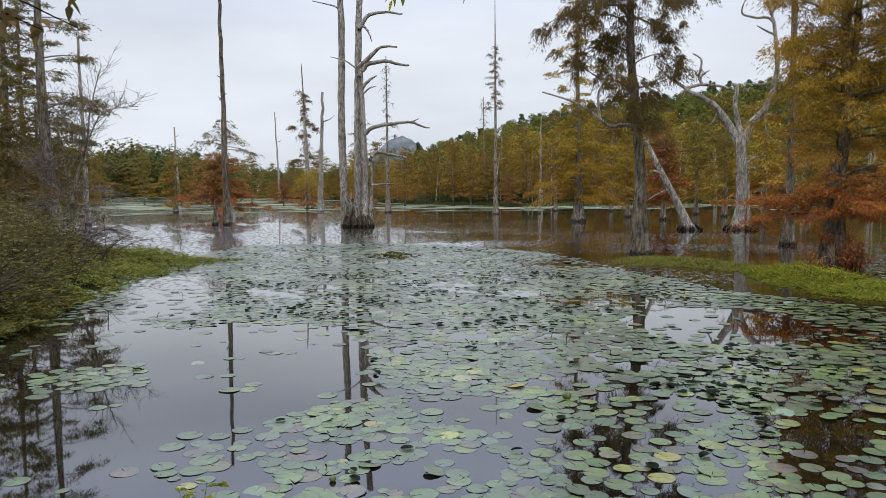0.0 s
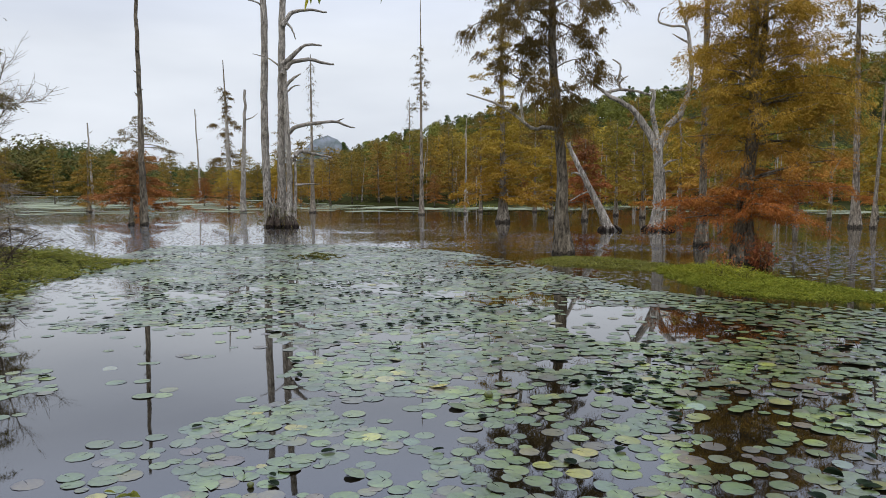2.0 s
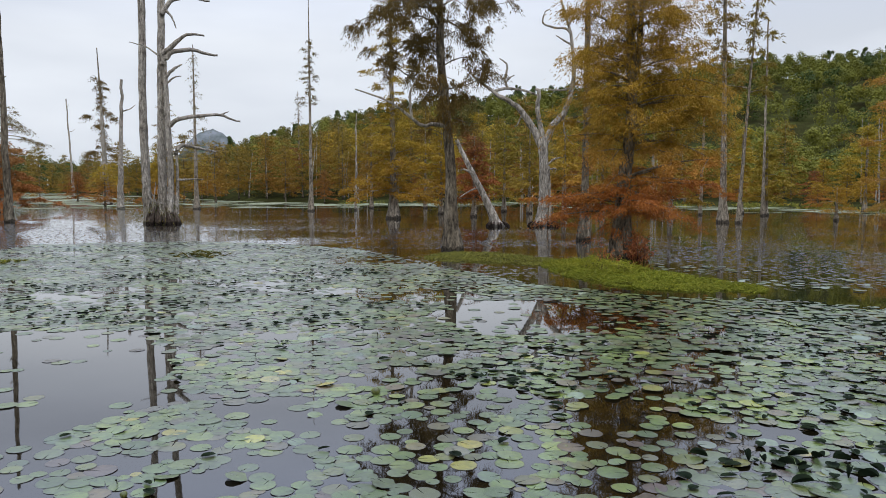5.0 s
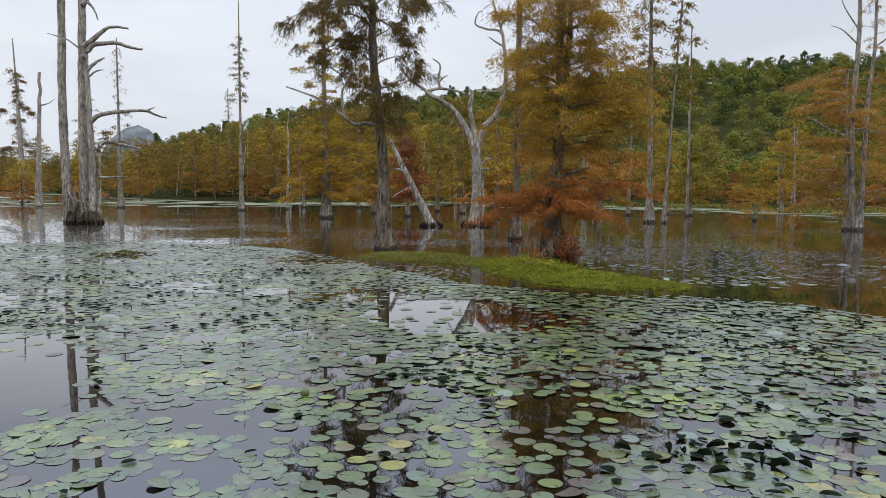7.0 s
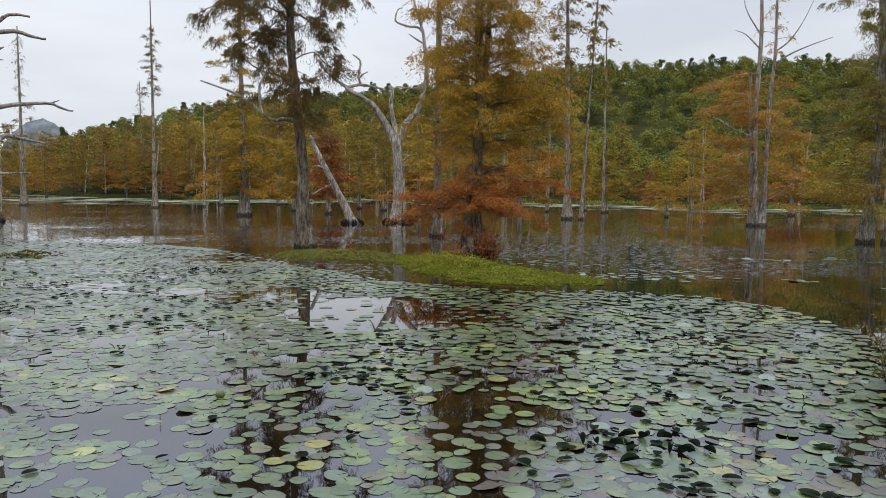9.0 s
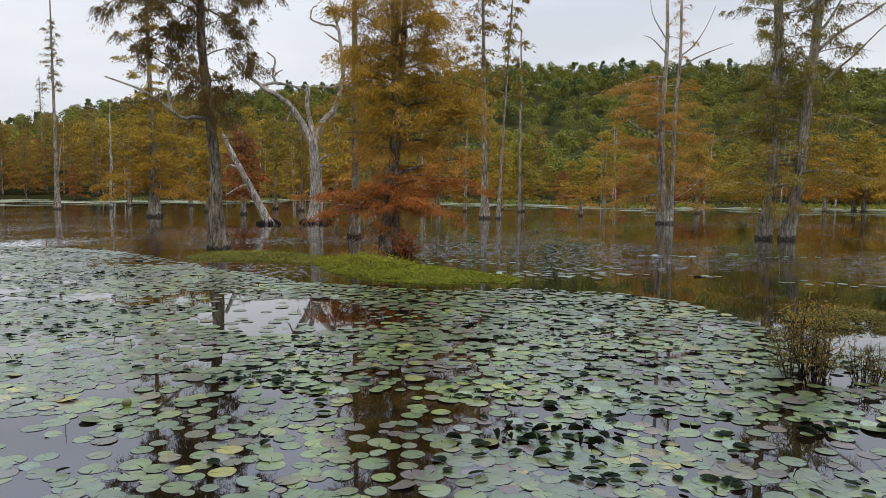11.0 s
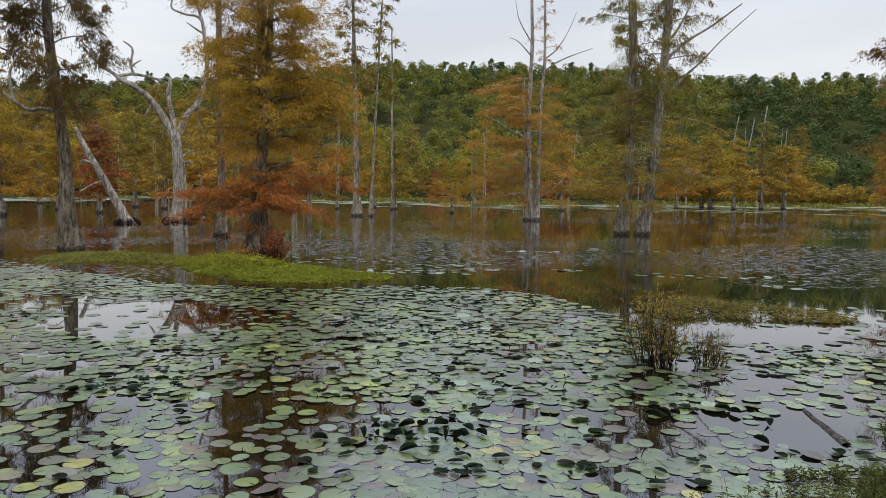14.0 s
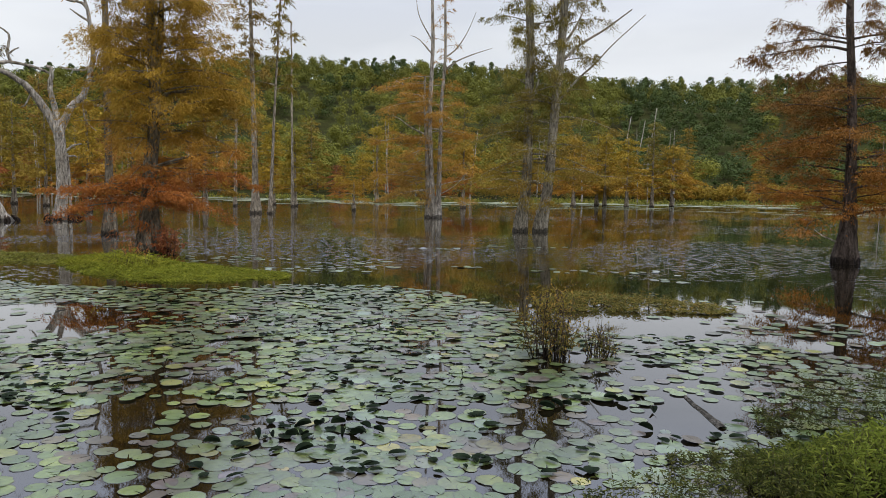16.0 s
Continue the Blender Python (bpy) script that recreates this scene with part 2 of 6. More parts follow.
def pad_material(name, single):
    """Waxy floating leaf: radial veins, thin dark rim; green, slate and a few yellow ones."""
    m, t, b = material(name, 0.3, 0.5)
    b.inputs["IOR"].default_value = 1.58
    if single:
        oi = node(t, "ShaderNodeObjectInfo")
        rnd = oi.outputs["Random"]
    else:
        rnd = node(t, "ShaderNodeNewGeometry").outputs["Random Per Island"]
    r = node(t, "ShaderNodeValToRGB")
    stops = [(0.0, (0.056, 0.09, 0.038)), (0.3, (0.094, 0.138, 0.052)), (0.55, (0.075, 0.112, 0.05)), (0.74, (0.13, 0.172, 0.05)),
             (0.87, (0.085, 0.085, 0.058)), (0.945, (0.086, 0.064, 0.056)), (0.98, (0.17, 0.20, 0.045)), (0.994, (0.24, 0.215, 0.06))]
    els = r.color_ramp.elements
    while len(els) < len(stops):
        els.new(0.5)
    for e, (p, c) in zip(els, stops):
        e.position, e.color = p, (*c, 1)
    t.links.new(rnd, r.inputs[0])
    nz = noise_tex(t, coords(t), 26.0, 4.0)
    blot = ramp_of(t, nz, [(0.3, (0.40, 0.395, 0.295)), (0.65, (0.72, 0.70, 0.5))])
    c1 = mixed(t, r, blot, 1.0, "MULTIPLY")
    uv = node(t, "ShaderNodeUVMap")
    uv.uv_map = "leaf"
    sp = node(t, "ShaderNodeSeparateXYZ")
    wire(t, uv, sp)
    rim = ramp_of(t, sp, [(0.0, (1.15, 1.2, 1.05)), (0.12, (1, 1, 1)), (0.9, (1, 1, 1)), (0.975, (0.34, 0.28, 0.24))], 1)
    c2 = mixed(t, c1, rim, 1.0, "MULTIPLY")
    wv = node(t, "ShaderNodeMath", op="MULTIPLY")
    wv.inputs[1].default_value = 2 * math.pi * 13
    wire(t, sp, wv, 0, 0)
    sn = node(t, "ShaderNodeMath", op="SINE")
    wire(t, wv, sn)
    vein = ramp_of(t, sn, [(0.0, (1, 1, 1)), (0.86, (1, 1, 1)), (1.0, (1.22, 1.2, 1.12))])
    c3 = mixed(t, c2, vein, 1.0, "MULTIPLY")
    if not single:
        area = ramp_of(t, noise_tex(t, coords(t), 0.9, 3.0), [(0.38, (0.98, 0.86, 0.94)), (0.5, (1, 1, 1)), (0.6, (1.5, 1.4, 0.95))])
        c3 = mixed(t, c3, area, 1.0, "MULTIPLY")
    t.links.new(c3.outputs[2], b.inputs["Base Color"])
    bumped(t, b, nz, 0.16, 0.003)
    return m


PAD_ONE = pad_material("lily_pad_leaf", True)
PAD_MANY = pad_material("lily_pad_field", False)
# near-black: the shade in gaps between pads is put into this colour too
PAD_FOLD, _t, _b = material("folded_pad_and_gap_shade", 0.8, 0.03)
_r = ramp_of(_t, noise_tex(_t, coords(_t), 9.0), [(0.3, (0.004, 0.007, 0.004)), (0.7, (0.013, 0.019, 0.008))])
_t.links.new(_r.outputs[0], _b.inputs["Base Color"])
BUD, _t, _b = material("yellow_green_bud", 0.5, 0.4)
_r = ramp_of(_t, noise_tex(_t, coords(_t), 30.0), [(0.3, (0.03, 0.04, 0.008)), (0.7, (0.10, 0.10, 0.016))])
_t.links.new(_r.outputs[0], _b.inputs["Base Color"])
MAT_FAR, _t, _b = material("distant_pad_mat", 0.75, 0.1)
_r = ramp_of(_t, noise_tex(_t, coords(_t, (1, 1, 1)), 1.3), [(0.3, (0.13, 0.138, 0.066)), (0.7, (0.225, 0.23, 0.135))])
_t.links.new(_r.outputs[0], _b.inputs["Base Color"])

# murky brown pond, smooth among the pads and rippled by wind in the open
WATER, _t, _b = material("pond_water", 0.02, 0.5)
_b.inputs["IOR"].default_value = 1.37
# coat added as a second reflection, to brighten the mirrored sky
_b.inputs["Coat Weight"].default_value, _b.inputs["Coat IOR"].default_value, _b.inputs["Coat Roughness"].default_value = 0.6, 1.3, 0.03
_r = ramp_of(_t, noise_tex(_t, coords(_t), 0.12, 3.0), [(0.3, (0.003, 0.0022, 0.001)), (0.7, (0.007, 0.0049, 0.002))])
_t.links.new(_r.outputs[0], _b.inputs["Base Color"])
_len = node(_t, "ShaderNodeVectorMath", op="LENGTH")
wire(_t, coords(_t), _len)
_far = node(_t, "ShaderNodeMapRange")
_far.inputs[1].default_value, _far.inputs[2].default_value = 13.0, 21.0
_t.links.new(_len.outputs[1], _far.inputs[0])
_gust = ramp_of(_t, noise_tex(_t, coords(_t, (0.11, 0.2, 1)), 1.0, 4.0, 0.65), [(0.44, (0.07, 0.07, 0.07)), (0.60, (1, 1, 1))])
_lee = node(_t, "ShaderNodeMapRange")
_lee.inputs[1].default_value, _lee.inputs[2].default_value = 27.0, 37.0
_lee.inputs[3].default_value, _lee.inputs[4].default_value = 1.0, 0.25
_sx = node(_t, "ShaderNodeSeparateXYZ")
wire(_t, coords(_t), _sx)
_reach = node(_t, "ShaderNodeMath", op="MULTIPLY_ADD")
_reach.inputs[1].default_value = 0.7
wire(_t, _sx, _reach, 0, 0)
_t.links.new(_len.outputs[1], _reach.inputs[2])
wire(_t, _reach, _lee)
_open = node(_t, "ShaderNodeMath", op="MULTIPLY")
wire(_t, _far, _open, 0, 0)
wire(_t, _lee, _open, 0, 1)
_west = node(_t, "ShaderNodeMapRange")
_west.inputs[1].default_value, _west.inputs[2].default_value = 2.0, -8.0
wire(_t, _sx, _west)
_windy = node(_t, "ShaderNodeMath", op="MAXIMUM")
wire(_t, _west, _windy, 0, 0)
wire(_t, _gust, _windy, 0, 1)
_amp = node(_t, "ShaderNodeMath", op="MULTIPLY")
wire(_t, _open, _amp, 0, 0)
wire(_t, _windy, _amp, 0, 1)
_amp2 = node(_t, "ShaderNodeMath", op="MULTIPLY_ADD")
_amp2.inputs[1].default_value, _amp2.inputs[2].default_value = 1.0, 0.0015
wire(_t, _amp, _amp2)
_soft = node(_t, "ShaderNodeMapRange")
_soft.inputs[1].default_value, _soft.inputs[2].default_value = 11.5, 17.0
_soft.inputs[3].default_value, _soft.inputs[4].default_value = 0.02, 0.055
_t.links.new(_len.outputs[1], _soft.inputs[0])
_t.links.new(_soft.outputs[0], _b.inputs["Roughness"])
_turn = coords(_t, (8.0, 3.6, 1))
_turn.inputs["Rotation"].default_value = (0, 0, radians(22))
_rip = ramp_of(_t, noise_tex(_t, _turn, 1.0, 3.0, 0.6), [(0.53, (0, 0, 0)), (0.67, (1, 1, 1))])
_rip.color_ramp.interpolation = "EASE"
_bump = node(_t, "ShaderNodeBump")
_bump.inputs["Distance"].default_value = 0.02
_t.links.new(_amp2.outputs[0], _bump.inputs["Strength"])
# constant tilt towards the camera, so the ripples mirror brighter sky from there
_view_tilt = node(_t, "ShaderNodeVectorMath", op="DOT_PRODUCT")
_view_tilt.inputs[1].default_value = (0.26 * 1.6, 0.97 * 1.6, 0.0)
wire(_t, coords(_t), _view_tilt)
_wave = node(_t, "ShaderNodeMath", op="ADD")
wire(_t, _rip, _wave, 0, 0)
_t.links.new(_view_tilt.outputs[1], _wave.inputs[1])
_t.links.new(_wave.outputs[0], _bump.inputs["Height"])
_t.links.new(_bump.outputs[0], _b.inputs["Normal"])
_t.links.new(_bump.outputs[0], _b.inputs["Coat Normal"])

SOIL, _t, _b = material("muddy_bank_and_forest_floor", 0.95, 0.0)
_n1 = noise_tex(_t, coords(_t), 0.35, 5.0)
_n2 = noise_tex(_t, coords(_t), 9.0, 5.0)
_r1 = ramp_of(_t, _n1, [(0.35, (0.022, 0.02, 0.009)), (0.55, (0.034, 0.036, 0.012)), (0.7, (0.055, 0.06, 0.017))])
_r2 = ramp_of(_t, _n2, [(0.3, (0.6, 0.6, 0.6)), (0.7, (1.2, 1.15, 1.05))])
_m = mixed(_t, _r1, _r2, 1.0, "MULTIPLY")
_t.links.new(_m.outputs[2], _b.inputs["Base Color"])
bumped(_t, _b, _n2, 0.8, 0.05)
ROCK, _t, _b = material("pale_grey_rock_hill", 0.95, 0.1)
_r = ramp_of(_t, noise_tex(_t, coords(_t), 0.05, 5.0), [(0.35, (0.05, 0.065, 0.045)), (0.6, (0.15, 0.155, 0.155))])
_t.links.new(_r.outputs[0], _b.inputs["Base Color"])

# ---------------------------------------------------------------- mesh tools
UP = np.array([0.0, 0.0, 1.0])


class Bag:
    """Gathers vertices and faces, then becomes one mesh object."""

    def __init__(self):
        self.v, self.f, self.n, self.uv = [], {}, 0, []

    def add(self, verts, faces, uv=None):
        verts, faces = np.asarray(verts, float).reshape(-1, 3), np.asarray(faces, int)
        self.v.append(verts)
        self.f.setdefault(faces.shape[1], []).append(faces + self.n)
        if uv is not None:
            self.uv.append(uv)
        self.n += len(verts)
        return self

    def mesh(self, name, mat, smooth=True):
        me = bpy.data.meshes.new(name)
        v = np.concatenate(self.v)
        fs = [np.concatenate(self.f[k]) for k in sorted(self.f)]
        loops = np.concatenate([f.ravel() for f in fs])
        sizes = np.concatenate([np.full(len(f), f.shape[1]) for f in fs])
        me.vertices.add(len(v))
        me.vertices.foreach_set("co", v.ravel())
        me.loops.add(len(loops))
        me.loops.foreach_set("vertex_index", loops)
        me.polygons.add(len(sizes))
        me.polygons.foreach_set("loop_start", np.r_[0, np.cumsum(sizes)[:-1]])
        me.polygons.foreach_set("use_smooth", np.full(len(sizes), smooth))
        me.update(calc_edges=True)
        me.validate()
        if self.uv:
            layer = me.uv_layers.new(name="leaf")
            layer.data.foreach_set("uv", np.concatenate(self.uv)[loops].ravel())
        me.materials.append(mat)
        return me

    def part(self, name, mat, parent=None, label="", smooth=True):
        ob = new(name, self.mesh(name, mat, smooth))
        if parent is not None:
            ob.parent = parent
        return tagged(ob, label)


def root(name, at, label, category, group=""):
    e = new(name)
    e.location = at
    e.empty_display_size = 0.3
    return tagged(e, label, category, group)


def spline(pts, n):
    """A smooth line of n points through pts."""
    p = np.asarray(pts, float)
    if len(p) < 3:
        return p[0] + (p[-1] - p[0]) * np.linspace(0, 1, n)[:, None]
    q = np.vstack([2 * p[0] - p[1], p, 2 * p[-1] - p[-2]])
    u = np.linspace(0, len(p) - 1 - 1e-6, n)
    i, f = u.astype(int), (u % 1)[:, None]
    a, b, c, d = q[i], q[i + 1], q[i + 2], q[i + 3]
    return 0.5 * (2 * b + (c - a) * f + (2 * a - 5 * b + 4 * c - d) * f**2 + (3 * b - a - 3 * c + d) * f**3)


def tube(path, radii, sides=8, flute=None, rough=0.0, rng=None):
    """A tapered round limb along a path; flute: per-ring depth of the lengthwise ribs of a swollen base."""
    path, radii = np.asarray(path, float), np.asarray(radii, float)
    n = len(path)
    tan = np.gradient(path, axis=0)
    tan /= np.linalg.norm(tan, axis=1)[:, None] + 1e-9
    ref = np.where(np.abs(tan[:, 2:3]) > 0.9, np.array([[1.0, 0, 0]]), np.array([[0, 0, 1.0]]))
    if np.abs(tan[:, 2]).mean() > 0.6:
        ref = np.tile([[1.0, 0, 0]], (n, 1))
    s = np.cross(tan, ref)
    s /= np.linalg.norm(s, axis=1)[:, None] + 1e-9
    b = np.cross(tan, s)
    a = np.linspace(0, 2 * math.pi, sides, endpoint=False)
    r = np.tile(radii[:, None], (1, sides))
    if flute is not None:
        r = r * (1 + np.asarray(flute)[:, None] * (np.cos(a * 5 + 0.7)[None] * 0.7 + np.cos(a * 3 + 2)[None] * 0.5))
    if rough and rng is not None:
        r = r * (1 + rough * rng.uniform(-1, 1, r.shape))
    v = path[:, None] + r[..., None] * (np.cos(a)[None, :, None] * s[:, None] + np.sin(a)[None, :, None] * b[:, None])
    i, j = np.meshgrid(np.arange(n - 1), np.arange(sides), indexing="ij")
    k = (j + 1) % sides
    f = np.stack([i * sides + j, i * sides + k, (i + 1) * sides + k, (i + 1) * sides + j], -1).reshape(-1, 4)
    return v.reshape(-1, 3), f


def unit(v):
    return v / (np.linalg.norm(v, axis=-1, keepdims=True) + 1e-9)


def blades(bag, p, d, length, width, rng, droop=0.25):
    """Small pointed leaves or sprays, one three-cornered blade each."""
    n = len(p)
    if not n:
        return
    d = unit(d)
    side = unit(np.cross(d, unit(rng.normal(size=(n, 3)) + UP * 0.8)))
    length, width = np.broadcast_to(length, n)[:, None], np.broadcast_to(width, n)[:, None]
    tip = p + d * length - UP * length * droop
    v = np.stack([p + side * width / 2, tip, p - side * width / 2], 1).reshape(-1, 3)
    bag.add(v, np.arange(3 * n).reshape(-1, 3))


def leaves(bag, p, d, length, width, rng, droop=0.3):
    """Larger lance-shaped leaves with a folded midrib."""
    n = len(p)
    d = unit(d)
    side = unit(np.cross(d, UP + rng.normal(size=(n, 3)) * 0.35))
    nrm = np.cross(side, d)
    length, width = np.broadcast_to(length, n)[:, None], np.broadcast_to(width, n)[:, None]
    q1, q2 = p + d * length * 0.33 + nrm * width * 0.12, p + d * length * 0.68 - UP * length * droop * 0.35 + nrm * width * 0.12
    tip = p + d * length - UP * length * droop
    v = np.stack([p, q1 + side * width * 0.5, q2 + side * width * 0.36, tip, q2 - side * width * 0.36, q1 - side * width * 0.5], 1).reshape(-1, 3)
    i = np.arange(n)[:, None] * 6
    bag.add(v, np.concatenate([i + [0, 1, 2, 3], i + [0, 3, 4, 5]]))


def tufts(bag, paths, rng, per_m=5.0, size=0.3, flat=0.5, count=50, blade=0.07, width=0.016, hang=0.4, start=0.3):
    """Soft clumps of fine needles strung along the outer part of every branch; hang: how far they droop."""
    pos, tan = [], []
    for path in paths:
        path = np.asarray(path)
        n = max(2, int(np.linalg.norm(np.diff(path, axis=0), axis=1).sum() * per_m + rng.uniform(0, 1)))
        x = (start + (1 - start) * rng.uniform(0, 1, n) ** 0.75) * (len(path) - 1)
        i = np.minimum(x.astype(int), len(path) - 2)
        pos.append(path[i] + (path[i + 1] - path[i]) * (x - i)[:, None])
        tan.append(unit(path[i + 1] - path[i]))
    pos, tan = np.concatenate(pos), np.concatenate(tan)
    n = len(pos)
    pos = pos + rng.normal(size=(n, 3)) * size * 0.3 * [1, 1, flat]
    rad = size * rng.uniform(0.45, 1.3, n) ** 1.2
    off = unit(rng.normal(size=(n, count, 3))) * rng.uniform(0.05, 1, (n, count, 1)) ** 0.6
    off = (off + tan[:, None] * rng.uniform(-0.4, 0.7, (n, count, 1))) * [1, 1, flat]
    p = pos[:, None] + off * rad[:, None, None] - UP * (hang * rad[:, None] * (off**2).sum(-1))[..., None]
    d = off * [1, 1, 0.5] + tan[:, None] * 0.4 + rng.normal(size=off.shape) * 0.35 - UP * hang * rng.uniform(0.3, 1.6, (n, count, 1))
    m = n * count
    blades(bag, p.reshape(-1, 3), d.reshape(-1, 3), blade * rng.uniform(0.6, 1.35, m), width * rng.uniform(0.7, 1.35, m), rng, hang * 0.3)


def along(path, z):
    """The point of an upright path at height z."""
    path = np.asarray(path)
    return np.array([np.interp(z, path[:, 2], path[:, k]) for k in (0, 1)] + [z])


def trunk_mesh(path, r0, r1, flare=0.3, flare_h=0.6, sides=20, rng=None, rough=0.07, rings=30):
    """A cypress stem with its swollen, ribbed foot; it starts a little below the water."""
    p = spline(path, rings)
    p[0, 2] -= 0.35
    h = np.clip(p[:, 2] - p[0, 2] - 0.35, 0, None)
    top = h[-1]
    r = r0 + (r1 - r0) * (h / top) ** 0.8 + flare * np.exp(-h / flare_h)
    return tube(p, r, sides, 0.16 * np.exp(-h / (flare_h * 1.6)) + 0.02, rough, rng)


def whorls(path, z0, z1, count, reach, rng, rise=0.15, sag=0.25, bend=0.25, turn=None):
    """Branch lines round an upright stem between two heights; reach(u) is their length, u from 0 low to 1 high."""
    out = []
    for i in range(count):
        u = (i + rng.uniform(0, 1)) / count
        z = z0 + (z1 - z0) * u
        a = i * 2.39996 + rng.uniform(-0.4, 0.4) if turn is None else turn(rng)
        ln = reach(u) * rng.uniform(0.22, 1.25)
        o = along(path, z)
        d = np.array([math.cos(a), math.sin(a), 0])
        n = np.array([-d[1], d[0], 0]) * rng.uniform(-bend, bend)
        k = np.linspace(0, 1, 6)[:, None]
        out.append(o + d * ln * k + n * ln * k**2 + UP * ln * ((rise + rng.uniform(-0.12, 0.25)) * k - sag * k**2))
    return out


def sideways(az, spread=0.65, even=0.3):
    """Bough directions spread mostly across the camera's view (az: its bearing), to leave the trunk visible."""
    def turn(g):
        return g.uniform(0, 6.28) if g.random() < even else g.normal(-radians(az) + (math.pi if g.random() < 0.5 else 0), spread)
    return turn


def branch_bag(paths, thick=0.028, sides=5, rng=None):
    bag = Bag()
    for p in paths:
        ln = np.linalg.norm(np.diff(p, axis=0), axis=1).sum()
        r = np.linspace(max(0.007, thick * ln), 0.004, len(p))
        bag.add(*tube(p, r, sides, None, 0.15 if rng is not None else 0, rng))
    return bag


def local(pts, at):
    return np.asarray(pts, float) - np.asarray(at, float)


def tree(name, at, label, category, trunks, leaf=None, bark_mat=None, group="", crown=None, dead=(), thick=0.015, seed=1):
    """One tree: stems, boughs that carry leaves, bare limbs, crown. trunks: (path, r0, r1, flare); crown: list of (paths, tuft settings)."""
    rng = np.random.default_rng(seed)
    e = root(name, at, label, category, group)
    bark_mat, stem = bark_mat or BARK, None
    for path, r0, r1, flare in trunks:
        bag = Bag().add(*trunk_mesh(local(path, at), r0, r1, flare, rng=rng))
        part = bag.part("trunk", bark_mat, e)
        stem = stem or part
    for path, r0, r1 in dead:
        p = spline(local(path, at), 12)
        Bag().add(*tube(p, np.linspace(r0, r1, 12), 7, None, 0.1, rng)).part("limb", DEADWOOD if r0 > 0 else bark_mat, stem, "bare broken limb")
    if crown:
        boughs, cb = [], Bag()
        for paths, kw in crown:
            paths = [local(p, at) for p in paths]
            boughs += paths
            tufts(cb, paths, rng, **kw)
        size = [np.linalg.norm(np.diff(p, axis=0), axis=1).sum() for p in boughs]
        near = math.hypot(at[0], at[1]) < 37
        for p, ln in zip(boughs, size):
            if near and ln > 1.0:
                branch_bag([p], thick, 6, rng).part("bough", bark_mat, stem)
        rest = [p for p, ln in zip(boughs, size) if not (near and ln > 1.0)]
        if rest:
            branch_bag(rest, thick, 5, rng).part("fine_branching", bark_mat, e)["kind"] = "stuff"
        cb.part("crown", leaf, e, "", False)["kind"] = "stuff"
    return e


def polar(az, r, z=0.0):
    return np.array([0.16 + r * math.sin(radians(az)), 0.1 + r * math.cos(radians(az)), z])


# ---------------------------------------------------------------- ground, water, hill
SHORE_AZ = [-180, -60, -34, -30, -27, -24, -18, -12.3, -6, 0, 6.7, 12, 19, 27, 32, 40, 46, 59, 63, 71, 80, 92, 180]
SHORE_R = [60, 34, 36, 40, 300, 370, 290, 200, 118, 87, 78, 80, 86, 78, 71, 68, 64, 70, 70, 78, 82, 60, 60]
RIDGE_AZ = [-180, -60, -30, -24, -19, -15, -8, -1, 0.5, 3.5, 6.5, 12, 18, 23, 33, 40, 45, 51, 58, 66, 71, 78, 110, 180]
RIDGE_EL = [4, 4, 3.6, 4.4, 3.9, 2.5, 2.2, 3.1, 3.8, 4.5, 5.2, 6.2, 6.6, 7.2, 8.4, 8.5, 8.4, 8.2, 7.5, 7.0, 7.0, 7.0, 6, 4]
BANK = [(-200, 60), (-30, 30), (-16, 29.5), (-12, 23.8), (-10.4, 21.6), (-8.2, 20.0), (-6.1, 18.7), (-6.8, 15.5), (-6.1, 11.4), (-5.6, 8.8), (-5.7, 6.4),
        (-4.4, 3.6), (-2.8, 2.3), (0.0, 1.9), (2.6, 1.55), (3.9, 1.3), (4.7, 1.4), (5.4, 1.2), (6.5, 0.75), (10.0, 0.0), (18, -2), (60, -20), (200, -60)]


def bank_depth(x, y):
    """How far a place lies inside the near bank (negative: out on the pond)."""
    x, y = np.asarray(x, float), np.asarray(y, float)
    best = np.full(x.shape, 1e9)
    for (ax, ay), (bx, by) in zip(BANK, BANK[1:]):
        dx, dy = bx - ax, by - ay
        k = np.clip(((x - ax) * dx + (y - ay) * dy) / (dx * dx + dy * dy), 0, 1)
        best = np.minimum(best, np.hypot(x - ax - k * dx, y - ay - k * dy))
    poly = BANK + [(200, -400), (-200, -400)]
    inside = np.zeros(x.shape, bool)
    for (ax, ay), (bx, by) in zip(poly, poly[1:] + poly[:1]):
        cross = (ay > y) != (by > y)
        inside ^= cross & (x < (bx - ax) * (y - ay) / (by - ay + 1e-12) + ax)
    return np.where(inside, best, -best)


def hill_height(az, r):
    """The wooded slope behind the far shore."""
    shore = np.interp(az, SHORE_AZ, SHORE_R)
    top = np.maximum(shore + 55, 185)
    crest = np.tan(np.radians(np.interp(az, RIDGE_AZ, RIDGE_EL))) * top + 1.7 - 4.6
    k = np.clip((r - shore - 6) / (top - shore - 6), 0, 1)
    slope = np.where(np.asarray(az) > -3, np.clip(crest, 0, None) * (k * k * (3 - 2 * k)), 0)
    return np.clip((r - shore) * 0.12, -0.9, 0.45) + slope * (r > shore)


def ground_height(x, y):
    x, y = np.asarray(x, float), np.asarray(y, float)
    az, r = np.degrees(np.arctan2(x - 0.16, y - 0.1)), np.hypot(x - 0.16, y - 0.1)
    d = bank_depth(x, y)
    return np.maximum(hill_height(az, r), np.clip(d * 0.35, -0.9, 0.0) + np.clip(d * 0.14, 0, 0.2))


